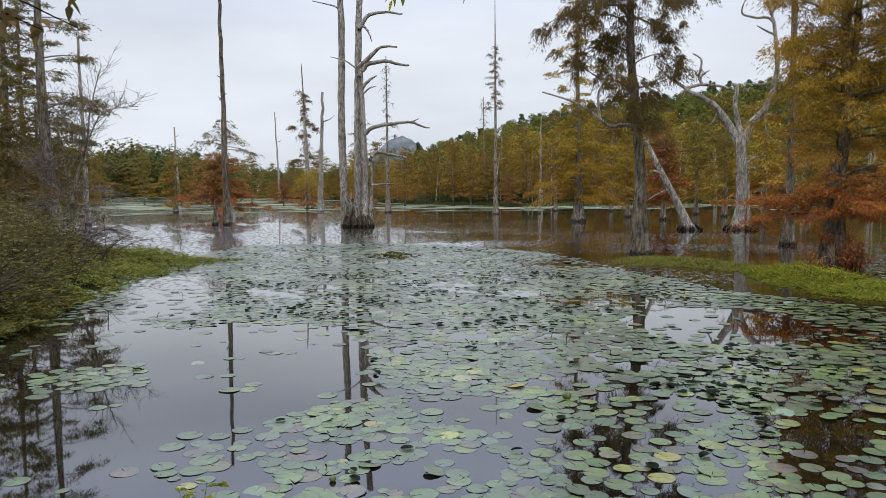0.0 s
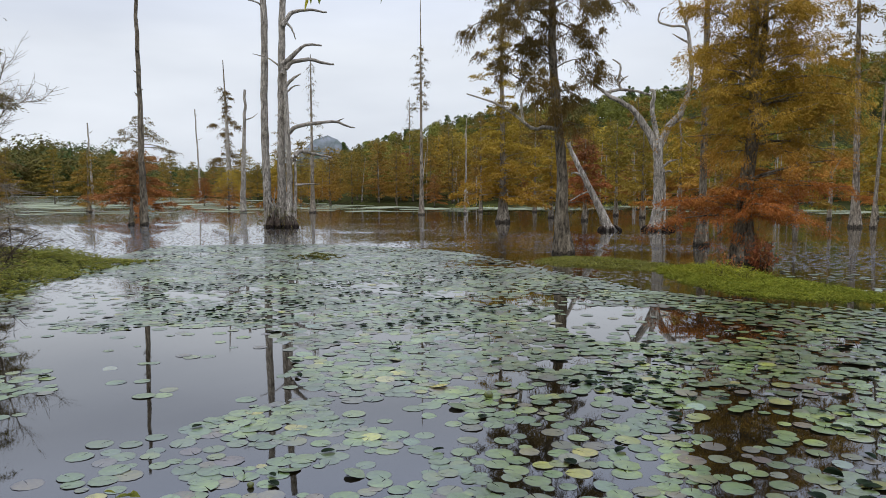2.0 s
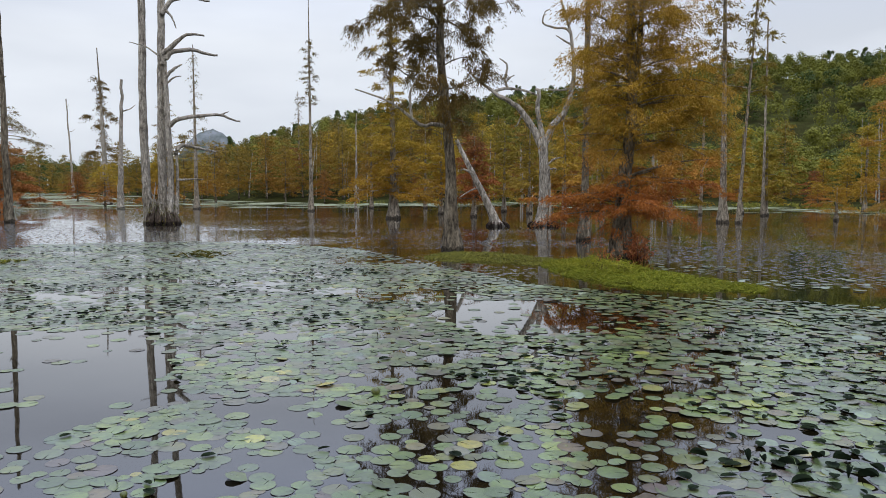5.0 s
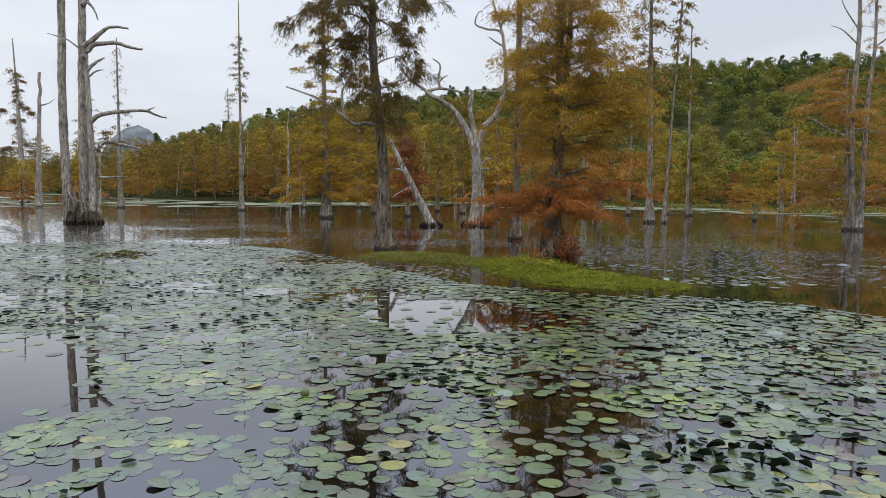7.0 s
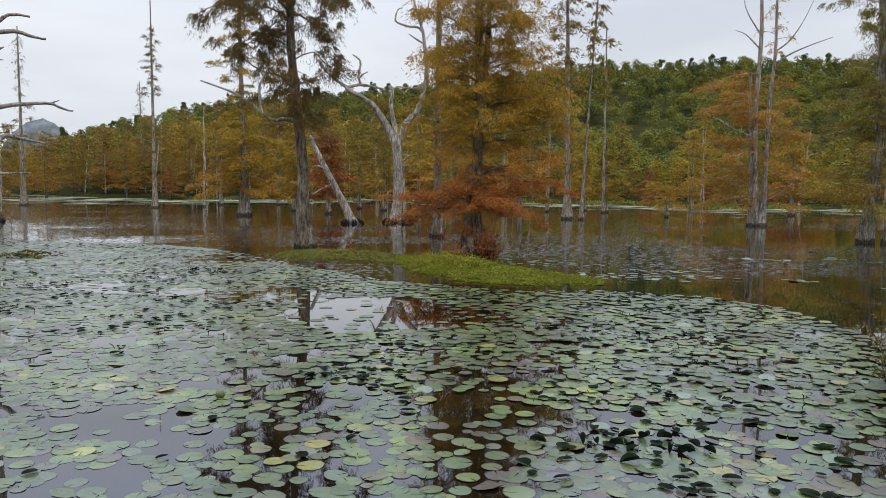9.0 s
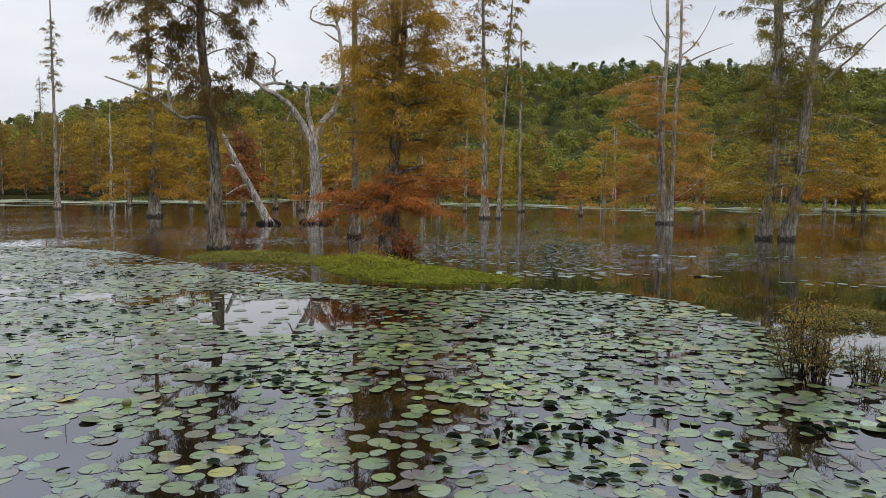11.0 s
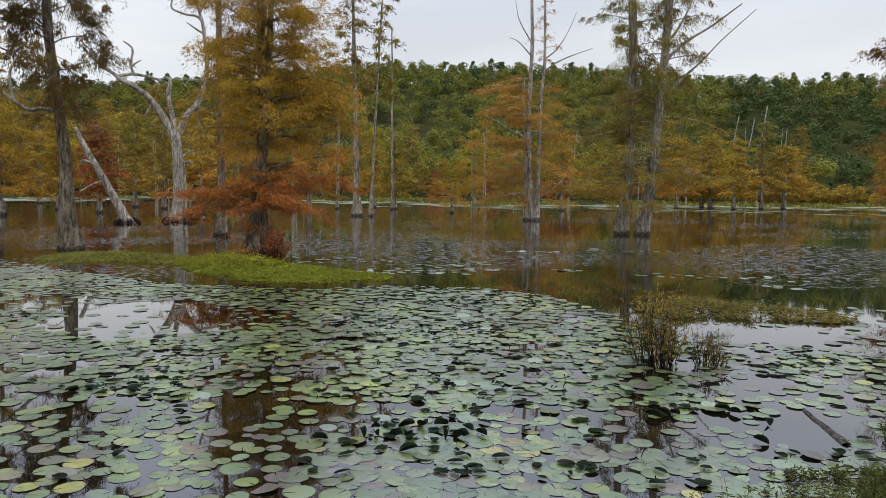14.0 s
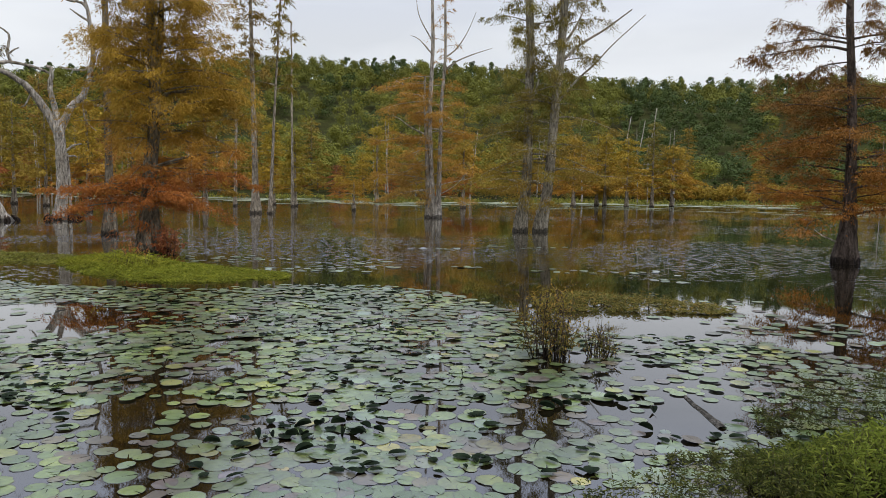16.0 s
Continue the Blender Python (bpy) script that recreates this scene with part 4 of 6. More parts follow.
def build_forked_tree():
    """Dead tree with great curving bleached limbs."""
    at = (12.05, 30.85, 0)
    rng = np.random.default_rng(9)
    e = root("forked_dead_tree", at, "bleached dead cypress with great forked curving limbs", "dead tree")
    Bag().add(*trunk_mesh(local([(11.98, 30.87, 0), (12.1, 30.82, 1.0), (12.1, 30.82, 2.4), (12.04, 30.85, 3.8)], at), 0.19, 0.2, 0.12, 0.5, 16, rng, 0.1, 28)).part("trunk", DEADWOOD, e)
    Bag().add(*tube(spline(local([(12.3, 30.7, -0.3), (12.36, 30.72, 1.0), (12.3, 30.75, 2.6)], at), 10), np.linspace(0.08, 0.04, 10), 8, None, 0.1, rng)).part("trunk", DEADWOOD, e)
    limbs = [([(12.0, 30.85, 3.4), (11.67, 30.99, 4.2), (11.2, 31.16, 4.88), (10.74, 31.32, 5.36), (10.27, 31.48, 5.6), (9.87, 31.6, 5.91), (9.26, 31.78, 6.4), (8.9, 31.9, 6.8)], 0.17, 0.035),
             ([(10.0, 31.57, 5.82), (10.62, 31.4, 5.95), (11.43, 31.1, 5.8), (11.95, 30.9, 5.55)], 0.07, 0.04),
             ([(10.62, 31.4, 5.93), (10.5, 31.39, 6.32), (10.58, 31.38, 6.85), (10.45, 31.42, 7.09), (10.25, 31.46, 7.22)], 0.06, 0.025),
             ([(10.55, 31.38, 6.25), (10.72, 31.38, 6.42), (10.9, 31.38, 6.52)], 0.04, 0.02),
             ([(12.05, 30.83, 3.7), (11.9, 30.9, 4.51), (11.82, 30.93, 5.12), (11.89, 30.91, 5.75), (11.72, 30.97, 5.9)], 0.125, 0.06),
             ([(12.1, 30.81, 3.5), (12.42, 30.7, 4.3), (12.81, 30.54, 4.8), (13.03, 30.45, 5.3), (13.19, 30.38, 6.09), (13.21, 30.37, 7.05), (13.1, 30.41, 8.0), (12.99, 30.46, 8.6), (12.68, 30.59, 9.67), (12.6, 30.6, 10.6)], 0.16, 0.025),
             ([(13.06, 30.43, 8.24), (12.88, 30.51, 8.43), (12.47, 30.68, 8.48), (12.09, 30.83, 8.6), (11.97, 30.87, 8.77), (12.08, 30.83, 9.15), (12.26, 30.76, 9.24)], 0.06, 0.02),
             ([(13.0, 30.46, 8.55), (13.2, 30.4, 9.0), (13.3, 30.3, 9.5)], 0.05, 0.02),
             ([(13.1, 30.42, 7.76), (12.77, 30.55, 7.96), (12.52, 30.66, 8.15)], 0.05, 0.02),
             ([(13.13, 30.4, 6.0), (12.91, 30.5, 5.85), (12.45, 30.68, 5.85), (12.11, 30.82, 5.92)], 0.06, 0.02),
             ([(12.7, 30.6, 4.6), (13.37, 30.3, 4.5), (13.8, 30.15, 4.47)], 0.07, 0.03),
             ([(12.15, 30.78, 2.6), (12.48, 30.67, 2.88), (12.78, 30.55, 2.98)], 0.06, 0.02),
             ([(12.1, 30.81, 2.4), (12.49, 30.67, 2.5), (12.6, 30.6, 2.45)], 0.05, 0.02),
             ([(12.86, 30.52, 4.5), (12.93, 30.49, 3.91), (13.27, 30.34, 3.5)], 0.035, 0.012),
             ([(11.2, 31.16, 4.85), (11.0, 31.2, 4.4), (10.85, 31.2, 4.3)], 0.04, 0.015)]
    for path, r0, r1 in limbs:
        p = spline(local(path, at), 18)
        p[2:-1] += rng.normal(size=(15, 3)) * r0 * 0.1
        Bag().add(*tube(p, np.linspace(r0, r1, 18), 9, None, 0.09, rng)).part("limb", DEADWOOD, e, "curving bleached limb")
    hum = Bag()
    for _ in range(18):
        a, q = rng.uniform(0, 6.28), rng.uniform(0.3, 0.75)
        o = np.array([math.cos(a) * q, math.sin(a) * q * 0.7, -0.15])
        hum.add(*tube(spline([o, o + [0, 0, 0.22], o * [0.7, 0.7, 1] + [0, 0, 0.36]], 5), np.linspace(0.09, 0.03, 5), 6, None, 0.25, rng))
    hum.part("root_hummock", TWIG, e, "dark roots at the waterline")["kind"] = "stuff"


build_forked_tree()


def build_leaning_snag():
    at = (10.0, 30.8, 0)
    rng = np.random.default_rng(10)
    e = root("leaning_snag", at, "broken grey dead trunk leaning over the pond", "dead tree")
    p = spline(local([(10.1, 30.8, -0.2), (9.5, 30.98, 1.2), (8.8, 31.19, 2.64), (8.3, 31.31, 3.7)], at), 20)
    Bag().add(*tube(p, np.linspace(0.17, 0.075, 20) + 0.16 * np.exp(-np.linspace(0, 10, 20)), 11, None, 0.1, rng)).part("trunk", DEADWOOD, e)
    for path, r in (([(9.38, 31.02, 1.7), (8.91, 31.1, 1.56), (8.4, 31.2, 1.25)], 0.05), ([(8.9, 31.1, 2.3), (8.6, 31.15, 2.45), (8.45, 31.2, 2.4)], 0.06)):
        Bag().add(*tube(spline(local(path, at), 8), np.linspace(r, r * 0.4, 8), 6)).part("limb", DEADWOOD, e)
    hum = Bag()
    for _ in range(14):
        a, q = rng.uniform(0, 6.28), rng.uniform(0.2, 0.55)
        o = np.array([math.cos(a) * q + 0.1, math.sin(a) * q, -0.15])
        hum.add(*tube(spline([o, o + [0, 0, 0.22], o * [0.7, 0.7, 1] + [0, 0, 0.36]], 5), np.linspace(0.09, 0.03, 5), 6, None, 0.25, rng))
    hum.part("root_hummock", TWIG, e)["kind"] = "stuff"


build_leaning_snag()


def bough(points, n=8):
    return spline(points, n)


def side_boughs(main, rng, count, length, droop=0.3):
    """Smaller boughs off a main one."""
    main = np.asarray(main)
    out = []
    for _ in range(count):
        x = rng.uniform(0.2, 0.98) * (len(main) - 1)
        i = min(int(x), len(main) - 2)
        o = main[i] + (main[i + 1] - main[i]) * (x - i)
        t = unit(main[i + 1] - main[i])
        d = unit(t * 0.6 + rng.normal(size=3) * [0.8, 0.8, 0.25])
        ln = length * rng.uniform(0.5, 1.2)
        k = np.linspace(0, 1, 5)[:, None]
        out.append(o + d * ln * k - UP * droop * ln * k**2)
    return out


def build_near_cypress():
    """The dark cypress at the head of the marsh strip: bare lower stem, drooping dark crown above."""
    rng = np.random.default_rng(31)
    path = [(5.06, 19.15, 0), (4.97, 19.17, 0.95), (4.97, 19.17, 2.1), (4.85, 19.2, 3.57), (4.71, 19.23, 5.0), (4.69, 19.24, 6.4), (4.62, 19.25, 8.2), (4.65, 19.25, 10.4)]
    mains = [bough(b) for b in (
        [(4.78, 19.21, 4.0), (4.43, 19.1, 4.35), (3.87, 19.0, 4.45), (3.31, 18.9, 4.8), (2.76, 18.9, 5.1)],
        [(4.75, 19.22, 4.2), (5.13, 19.0, 4.25), (5.56, 18.8, 4.4), (6.0, 18.7, 4.75)],
        [(4.71, 19.23, 5.1), (4.43, 19.3, 5.35), (3.87, 19.5, 5.45), (3.2, 19.7, 5.3)],
        [(4.72, 19.21, 5.5), (5.27, 19.3, 5.75), (5.7, 19.4, 5.5)],
        [(4.7, 19.2, 5.9), (4.2, 18.8, 6.2), (3.5, 18.5, 6.2), (2.9, 18.3, 5.9)],
        [(4.7, 19.2, 6.3), (5.2, 18.9, 6.5), (5.8, 18.7, 6.3)],
        [(4.68, 19.2, 6.6), (4.1, 19.5, 6.9), (3.4, 19.7, 6.8)])]
    def side(g):
        return g.uniform(0, 6.28) if g.random() < 0.5 else g.normal(2.9, 0.6)

    paths = mains + whorls(path, 4.6, 10.3, 34, lambda u: 2.05 * (1.02 - u) ** 0.4 + 0.3, rng, 0.55, 0.75, turn=side) + whorls(path, 5.6, 10.2, 20, lambda u: 1.9 * (1.03 - u) ** 0.4 + 0.3, rng, 0.25, 0.5, turn=sideways(15))
    paths += whorls(path, 3.3, 4.7, 8, lambda u: 0.8, rng, 0.15, 0.3)
    for m in list(paths):
        paths += side_boughs(m, rng, 3, 0.62, rng.uniform(0.0, 0.8))
    low = [bough(b) for b in ([(5.02, 19.15, 2.77), (5.28, 19.0, 2.82), (5.7, 18.9, 2.88)], [(4.8, 19.23, 3.05), (4.43, 19.1, 3.16), (3.9, 19.0, 3.1)],
                              [(4.9, 19.15, 3.3), (5.3, 19.3, 3.4), (5.8, 19.4, 3.35)], [(4.95, 19.15, 1.5), (4.6, 19.0, 1.7), (4.3, 19.0, 1.6)], [(5.0, 19.15, 1.35), (5.4, 19.0, 1.4), (5.7, 18.9, 1.25)])]
    e = tree("bald_cypress", (5.06, 19.15, 0), "dark bald cypress with a drooping olive-brown crown", "tree",
             [(path, 0.165, 0.05, 0.15)], LEAF_DARK, BARK,
             crown=[(paths, dict(per_m=4.2, size=0.19, flat=0.75, count=92, blade=0.062, width=0.018, hang=0.9, start=0.5)), (low, dict(per_m=5.0, size=0.16, flat=0.6, count=26, blade=0.07, width=0.014, hang=0.4, start=0.5))],
             dead=[([(4.85, 19.2, 3.25), (4.43, 19.0, 3.3), (4.15, 18.95, 3.24), (3.72, 18.9, 3.55), (3.3, 18.9, 3.82), (2.88, 18.9, 3.97), (2.45, 18.9, 4.1)], 0.06, 0.015),
                   ([(3.87, 18.9, 3.45), (3.83, 18.9, 4.0), (3.95, 18.9, 4.3), (4.08, 18.95, 4.55)], 0.04, 0.012)], seed=32)
    return e


build_near_cypress()


def build_rust_cypress():
    """The big rust and gold cypress."""
    rng = np.random.default_rng(33)
    at = (8.29, 16.0, 0)
    path = [(8.27, 16.0, 0), (8.26, 16.01, 0.8), (8.29, 16.0, 1.84), (8.38, 15.96, 2.76), (8.4, 15.93, 3.67), (8.35, 15.97, 4.7), (8.35, 15.97, 6.2), (8.3, 16, 9.0)]
    path2 = [(8.4, 15.95, 3.4), (8.52, 15.88, 4.82), (8.56, 15.86, 6.0), (8.6, 15.9, 8.4)]
    mains = [bough(b) for b in (
        [(8.45, 15.92, 2.85), (9.06, 15.55, 2.95), (9.71, 15.15, 3.03), (10.05, 15.0, 3.15)], [(8.45, 15.92, 2.85), (8.83, 15.72, 3.34), (9.2, 15.5, 3.7)],
        [(8.35, 15.99, 3.7), (8.0, 16.0, 4.12), (7.6, 16.1, 4.4)], [(8.33, 15.98, 2.5), (8.0, 15.8, 2.55), (7.5, 15.8, 2.5)], [(8.4, 15.9, 2.5), (8.7, 15.5, 2.6), (8.9, 15.3, 2.4)])]
    def side(middle):
        return lambda g: g.uniform(0, 6.28) if g.random() < 0.45 else g.normal(middle, 0.75)

    up = whorls(path, 2.5, 4.7, 26, lambda u: 2.1 - 0.3 * u, rng, 0.35, 0.3, turn=side(-0.47)) + whorls(path, 2.6, 5.2, 24, lambda u: 1.6, rng, 0.4, 0.3, turn=side(2.7))
    up += whorls(path, 4.6, 8.9, 44, lambda u: 1.35 * (1.05 - u) ** 0.35 + 0.2, rng, 0.5, 0.4) + whorls(path2, 4.2, 8.2, 18, lambda u: 1.1 * (1.05 - u) ** 0.5 + 0.2, rng, 0.4, 0.4)
    for m in list(up) + mains:
        up += side_boughs(m, rng, 3, 0.7, rng.uniform(-0.3, 0.35))
    lowr = whorls(path, 1.0, 2.0, 30, lambda u: 1.6 + 0.4 * math.sin(9 * u), rng, 0.18, 0.2, turn=sideways(27, 0.7, 0.35))
    for m in list(lowr):
        lowr += side_boughs(m, rng, 3, 0.6, rng.uniform(-0.3, 0.3))
    skirt = whorls(path, 0.45, 1.05, 12, lambda u: 0.7, rng, 0.05, 0.5)
    tree("bald_cypress", at, "large bald cypress with rust and golden autumn needles", "tree", [(path, 0.175, 0.05, 0.2), (path2, 0.09, 0.03, 0.0)], LEAF_ORANGE, BARK,
         crown=[(mains + up, dict(per_m=4.6, size=0.27, flat=0.6, count=92, blade=0.058, width=0.017, hang=0.55, start=0.42)), (lowr, dict(per_m=4.6, size=0.25, flat=0.42, count=92, blade=0.056, width=0.017, hang=0.35, start=0.3)),
                (skirt, dict(per_m=4.5, size=0.18, flat=0.6, count=40, blade=0.07, width=0.014, hang=0.6, start=0.3))], seed=34)


build_rust_cypress()


def plain_cypress(at, height, r0, r1, flare, z0, reach, count, leaf, seed, label, kw, lean=(0, 0), bark_mat=None, turn=None, extra=None, sag=0.25, group="", crown_top=None):
    """A cypress with an even crown from z0 to its top."""
    rng = np.random.default_rng(seed)
    x, y = at
    path = [(x, y, 0), (x + lean[0] * 0.3, y + lean[1] * 0.3, height * 0.35), (x + lean[0] * 0.6, y + lean[1] * 0.6, height * 0.65), (x + lean[0], y + lean[1], height)]
    paths = whorls(path, z0, crown_top or height * 0.985, count, reach, rng, 0.15, sag, turn=turn)
    crown = [(paths, kw)]
    if extra:
        crown.append((extra(path, rng), kw))
    return tree("bald_cypress", (x, y, 0), label, "tree", [(path, r0, r1, flare)], leaf, bark_mat or BARK_PALE, group, crown, seed=seed + 1)


COARSE = dict(per_m=3.4, size=0.44, flat=0.36, count=40, blade=0.16, width=0.056, hang=0.25, start=0.15)
THIN = dict(per_m=3.0, size=0.24, flat=0.6, count=18, blade=0.14, width=0.036, hang=0.5, start=0.3)
# slender tree with a long bare leading shoot
plain_cypress((3.56, 53.1), 15.2, 0.15, 0.02, 0.12, 7.3, lambda u: 1.15 * (1.02 - u) ** 0.8 * (0.6 + 0.5 * math.sin(17 * u)) + 0.12, 36, LEAF_DARK, 51, "slender cypress with sparse dark crown and long bare tip", dict(THIN, blade=0.12, width=0.035, per_m=5.0, size=0.2, count=24), (-0.02, 0), crown_top=11.8)
plain_cypress((5.75, 112), 15.5, 0.2, 0.04, 0.15, 8.5, lambda u: 1.2 * (1.1 - u), 26, LEAF_DARK, 53, "far cypress with a thin dark top above the woods", dict(THIN, blade=0.2, width=0.05, size=0.35, count=12), (-0.1, 0))
plain_cypress((-14.4, 79.1), 15.0, 0.28, 0.04, 0.2, 4.6, lambda u: 1.9 * (1.1 - u) ** 0.6 * (0.55 + 0.55 * math.sin(14 * u + 1)) + 0.1, 34, LEAF_DARK, 55, "sparse cypress with few dark tufts and bare tip", dict(THIN, blade=0.18, width=0.06, per_m=4.5, size=0.42, count=44, start=0.4), (-0.5, 0), crown_top=12.2)
plain_cypress((-4.6, 60.0), 12.3, 0.18, 0.03, 0.12, 4.0, lambda u: 1.15 * max(0.08, 1 - u), 24, LEAF_DARK, 57, "thin dark cypress behind the grey snags", dict(THIN, blade=0.16, size=0.3, per_m=4.0), (0.0, 0))
plain_cypress((-9.6, 85.0), 11.5, 0.18, 0.03, 0.12, 4.0, lambda u: 1.4 * (1.1 - u), 30, LEAF_OLIVE, 59, "thin olive cypress behind the grey snags", dict(COARSE, blade=0.2, width=0.05))
plain_cypress((7.1, 40.0), 13.4, 0.2, 0.05, 0.26, 1.1, lambda u: 2.3 * (1.02 - u) ** 0.8 + 0.4, 60, LEAF_GOLD, 61, "golden orange bald cypress with a thin top standing in the pond", dict(COARSE, count=62, blade=0.13, width=0.05), (-0.2, 0), crown_top=6.4,
              extra=lambda path, rng: whorls(path, 6.6, 13.2, 26, lambda u: 1.6 * (1.1 - u) ** 0.6, rng, 0.3, 0.4))
plain_cypress((10.04, 22.0), 9.6, 0.12, 0.07, 0.14, 1.0, lambda u: 0.9 * (1.0 - u) ** 1.5 + 0.2, 16, LEAF_RUST, 63, "slim bare cypress stem beside the rust-coloured tree", THIN, (0.0, 0), BARK)
plain_cypress((21.7, 31.9), 13.0, 0.165, 0.06, 0.16, 6.3, lambda u: 1.9 * (1.05 - u) ** 0.6, 30, LEAF_OLIVE, 65, "tall bald cypress with a pale stem and olive top", dict(COARSE, hang=0.5, size=0.34, flat=0.6), (-0.25, 0.1))
plain_cypress((22.05, 31.2), 12.2, 0.085, 0.03, 0.08, 6.0, lambda u: 1.3 * (1.1 - u) ** 0.5, 22, LEAF_OLIVE, 165, "slim leaning cypress with hanging olive tufts", dict(COARSE, hang=0.6, size=0.3, flat=0.7), (1.0, 0.3))
plain_cypress((28.6, 32.45), 1.7, 0.07, 0.02, 0.06, 0.35, lambda u: 1.25 * (1.1 - u) ** 0.5, 20, LEAF_GOLD, 67, "small golden cypress sapling standing in the pond", dict(COARSE, blade=0.12, width=0.03, size=0.26))
# mixed trees beside the tall pole
plain_cypress((-16.3, 54.6), 4.6, 0.16, 0.03, 0.12, 0.7, lambda u: 3.0 * (1.05 - u) ** 0.6, 54, LEAF_RUSTGOLD, 69, "rust-brown cypress behind the tall bare pole", dict(COARSE, blade=0.19, width=0.068))
plain_cypress((-16.9, 57.2), 7.3, 0.14, 0.03, 0.12, 4.9, lambda u: 2.5 * (1.1 - u) ** 0.7, 26, LEAF_BROWNISH, 71, "thin-leaved cypress top with bare twigs", dict(THIN, per_m=4, count=22))
plain_cypress((-23.4, 65.0), 5.2, 0.14, 0.03, 0.12, 0.6, lambda u: 1.8 * (1.05 - u) ** 0.6, 30, LEAF_OLIVE, 73, "olive-brown cypress in the arm of the pond", dict(COARSE, blade=0.19, width=0.068))
plain_cypress((-8.5, 70.0), 4.6, 0.14, 0.03, 0.12, 0.6, lambda u: 1.7 * (1.05 - u) ** 0.6, 28, LEAF_ORANGE, 75, "orange cypress behind the crooked trunk", dict(COARSE, blade=0.19, width=0.068))
for _i, (_az, _r, _h, _w, _leaf) in enumerate(((13.5, 47, 5.4, 1.8, LEAF_GOLD), (16.0, 43, 4.6, 1.6, LEAF_RUST), (18.3, 52, 6.2, 1.9, LEAF_YGREEN), (22.8, 41, 5.6, 1.9, LEAF_ORANGE), (25.6, 45, 6.4, 2.0, LEAF_OLIVE), (30.5, 44, 7.6, 1.9, LEAF_OLIVE),
                                                  (35.3, 52, 5.6, 1.7, LEAF_GOLD), (36.9, 49, 4.9, 1.4, LEAF_YGREEN), (43.0, 58, 6.0, 1.1, LEAF_GOLD), (49.6, 50, 5.0, 1.8, LEAF_ORANGE), (60.2, 60, 5.6, 2.0, LEAF_GOLD), (20.2, 48, 5.5, 1.8, LEAF_YGREEN), (57.9, 57, 5.4, 2.2, LEAF_GOLD), (59.6, 61, 6.0, 2.2, LEAF_TWIN), (61.8, 58, 5.2, 2.3, LEAF_GOLD), (63.6, 61, 6.6, 2.3, LEAF_TWIN), (65.0, 62, 5.0, 2.4, LEAF_GOLD), (47.2, 59, 5.2, 1.0, LEAF_YGREEN), (8.2, 60, 7.5, 2.2, LEAF_OLIVE), (12.3, 60, 8, 2.2, LEAF_OLIVE))):
    _o = polar(_az, _r)
    plain_cypress((_o[0], _o[1]), _h, 0.12, 0.03, 0.09, 0.9, (lambda w: lambda u: w * (1.05 - u) ** 0.65)(_w), 34, _leaf, 400 + 2 * _i, "young autumn cypress in the shallows before the shore", dict(COARSE, blade=0.19, width=0.068), group="cypresses in the shallows")


def build_triple_cypress():
    """Three pale stems from one foot, orange foliage on the side boughs, thin grey top."""
    rng = np.random.default_rng(81)
    at = (26.25, 24.1, 0)
    s1 = [(26.25, 24.12, 0), (26.17, 24.2, 2.26), (26.11, 24.26, 4.89), (26.18, 24.19, 8), (26.14, 24.23, 10), (26.1, 24.2, 12.5)]
    s2 = [(26.42, 23.95, 0), (26.46, 23.91, 2.8), (26.5, 23.88, 5.4), (26.57, 23.76, 7.5), (26.55, 23.79, 10), (26.6, 23.8, 11.5)]
    s3 = [(26.1, 24.25, 0), (26.02, 24.34, 2.78), (25.94, 24.44, 5.4), (25.9, 24.4, 6.6)]
    body = whorls(s1, 0.9, 6.6, 42, lambda u: 2.1 + 0.9 * math.sin(3 * u) * 0.6 - 0.5 * u, rng, 0.1, 0.25, turn=sideways(47))
    for m in list(body):
        body += side_boughs(m, rng, 3, 0.8, rng.uniform(-0.4, 0.3))
    top = whorls(s2, 6.8, 11.4, 22, lambda u: 0.9 * (1.1 - u), rng, 0.3, 0.2)
    tree("bald_cypress", at, "three-stemmed bald cypress with pale trunks and orange boughs in the pond", "tree", [(s1, 0.15, 0.05, 0.1), (s2, 0.125, 0.04, 0.09), (s3, 0.11, 0.04, 0.09)], LEAF_TRIPLE, DEADWOOD,
         crown=[(body, dict(per_m=3.4, size=0.4, flat=0.36, count=72, blade=0.085, width=0.028, hang=0.2, start=0.4)), (top, dict(THIN, blade=0.12, width=0.03, size=0.2))],
         dead=[([(26.58, 23.76, 6.9), (26.92, 23.37, 7.29), (27.43, 22.77, 7.63), (27.95, 22.1, 7.9)], 0.05, 0.012), ([(26.5, 23.8, 7.4), (26.92, 23.37, 7.88), (27.25, 22.99, 8.66), (27.49, 22.7, 9.55)], 0.04, 0.01),
               ([(26.15, 24.2, 7.6), (25.76, 24.63, 8.24), (25.45, 24.95, 8.46)], 0.04, 0.01), ([(26.15, 24.2, 8.2), (25.75, 24.64, 9.26), (25.62, 24.78, 10.2)], 0.035, 0.01),
               ([(26.0, 24.4, 3.9), (25.51, 24.88, 4.22), (25.14, 25.26, 4.6), (24.9, 25.5, 4.75)], 0.05, 0.015), ([(26.3, 24.0, 1.0), (26.9, 23.4, 1.5), (27.4, 22.9, 2.2)], 0.03, 0.008), ([(26.3, 24.0, 1.5), (26.8, 23.4, 1.7), (27.5, 22.8, 1.9)], 0.025, 0.008)], seed=82)


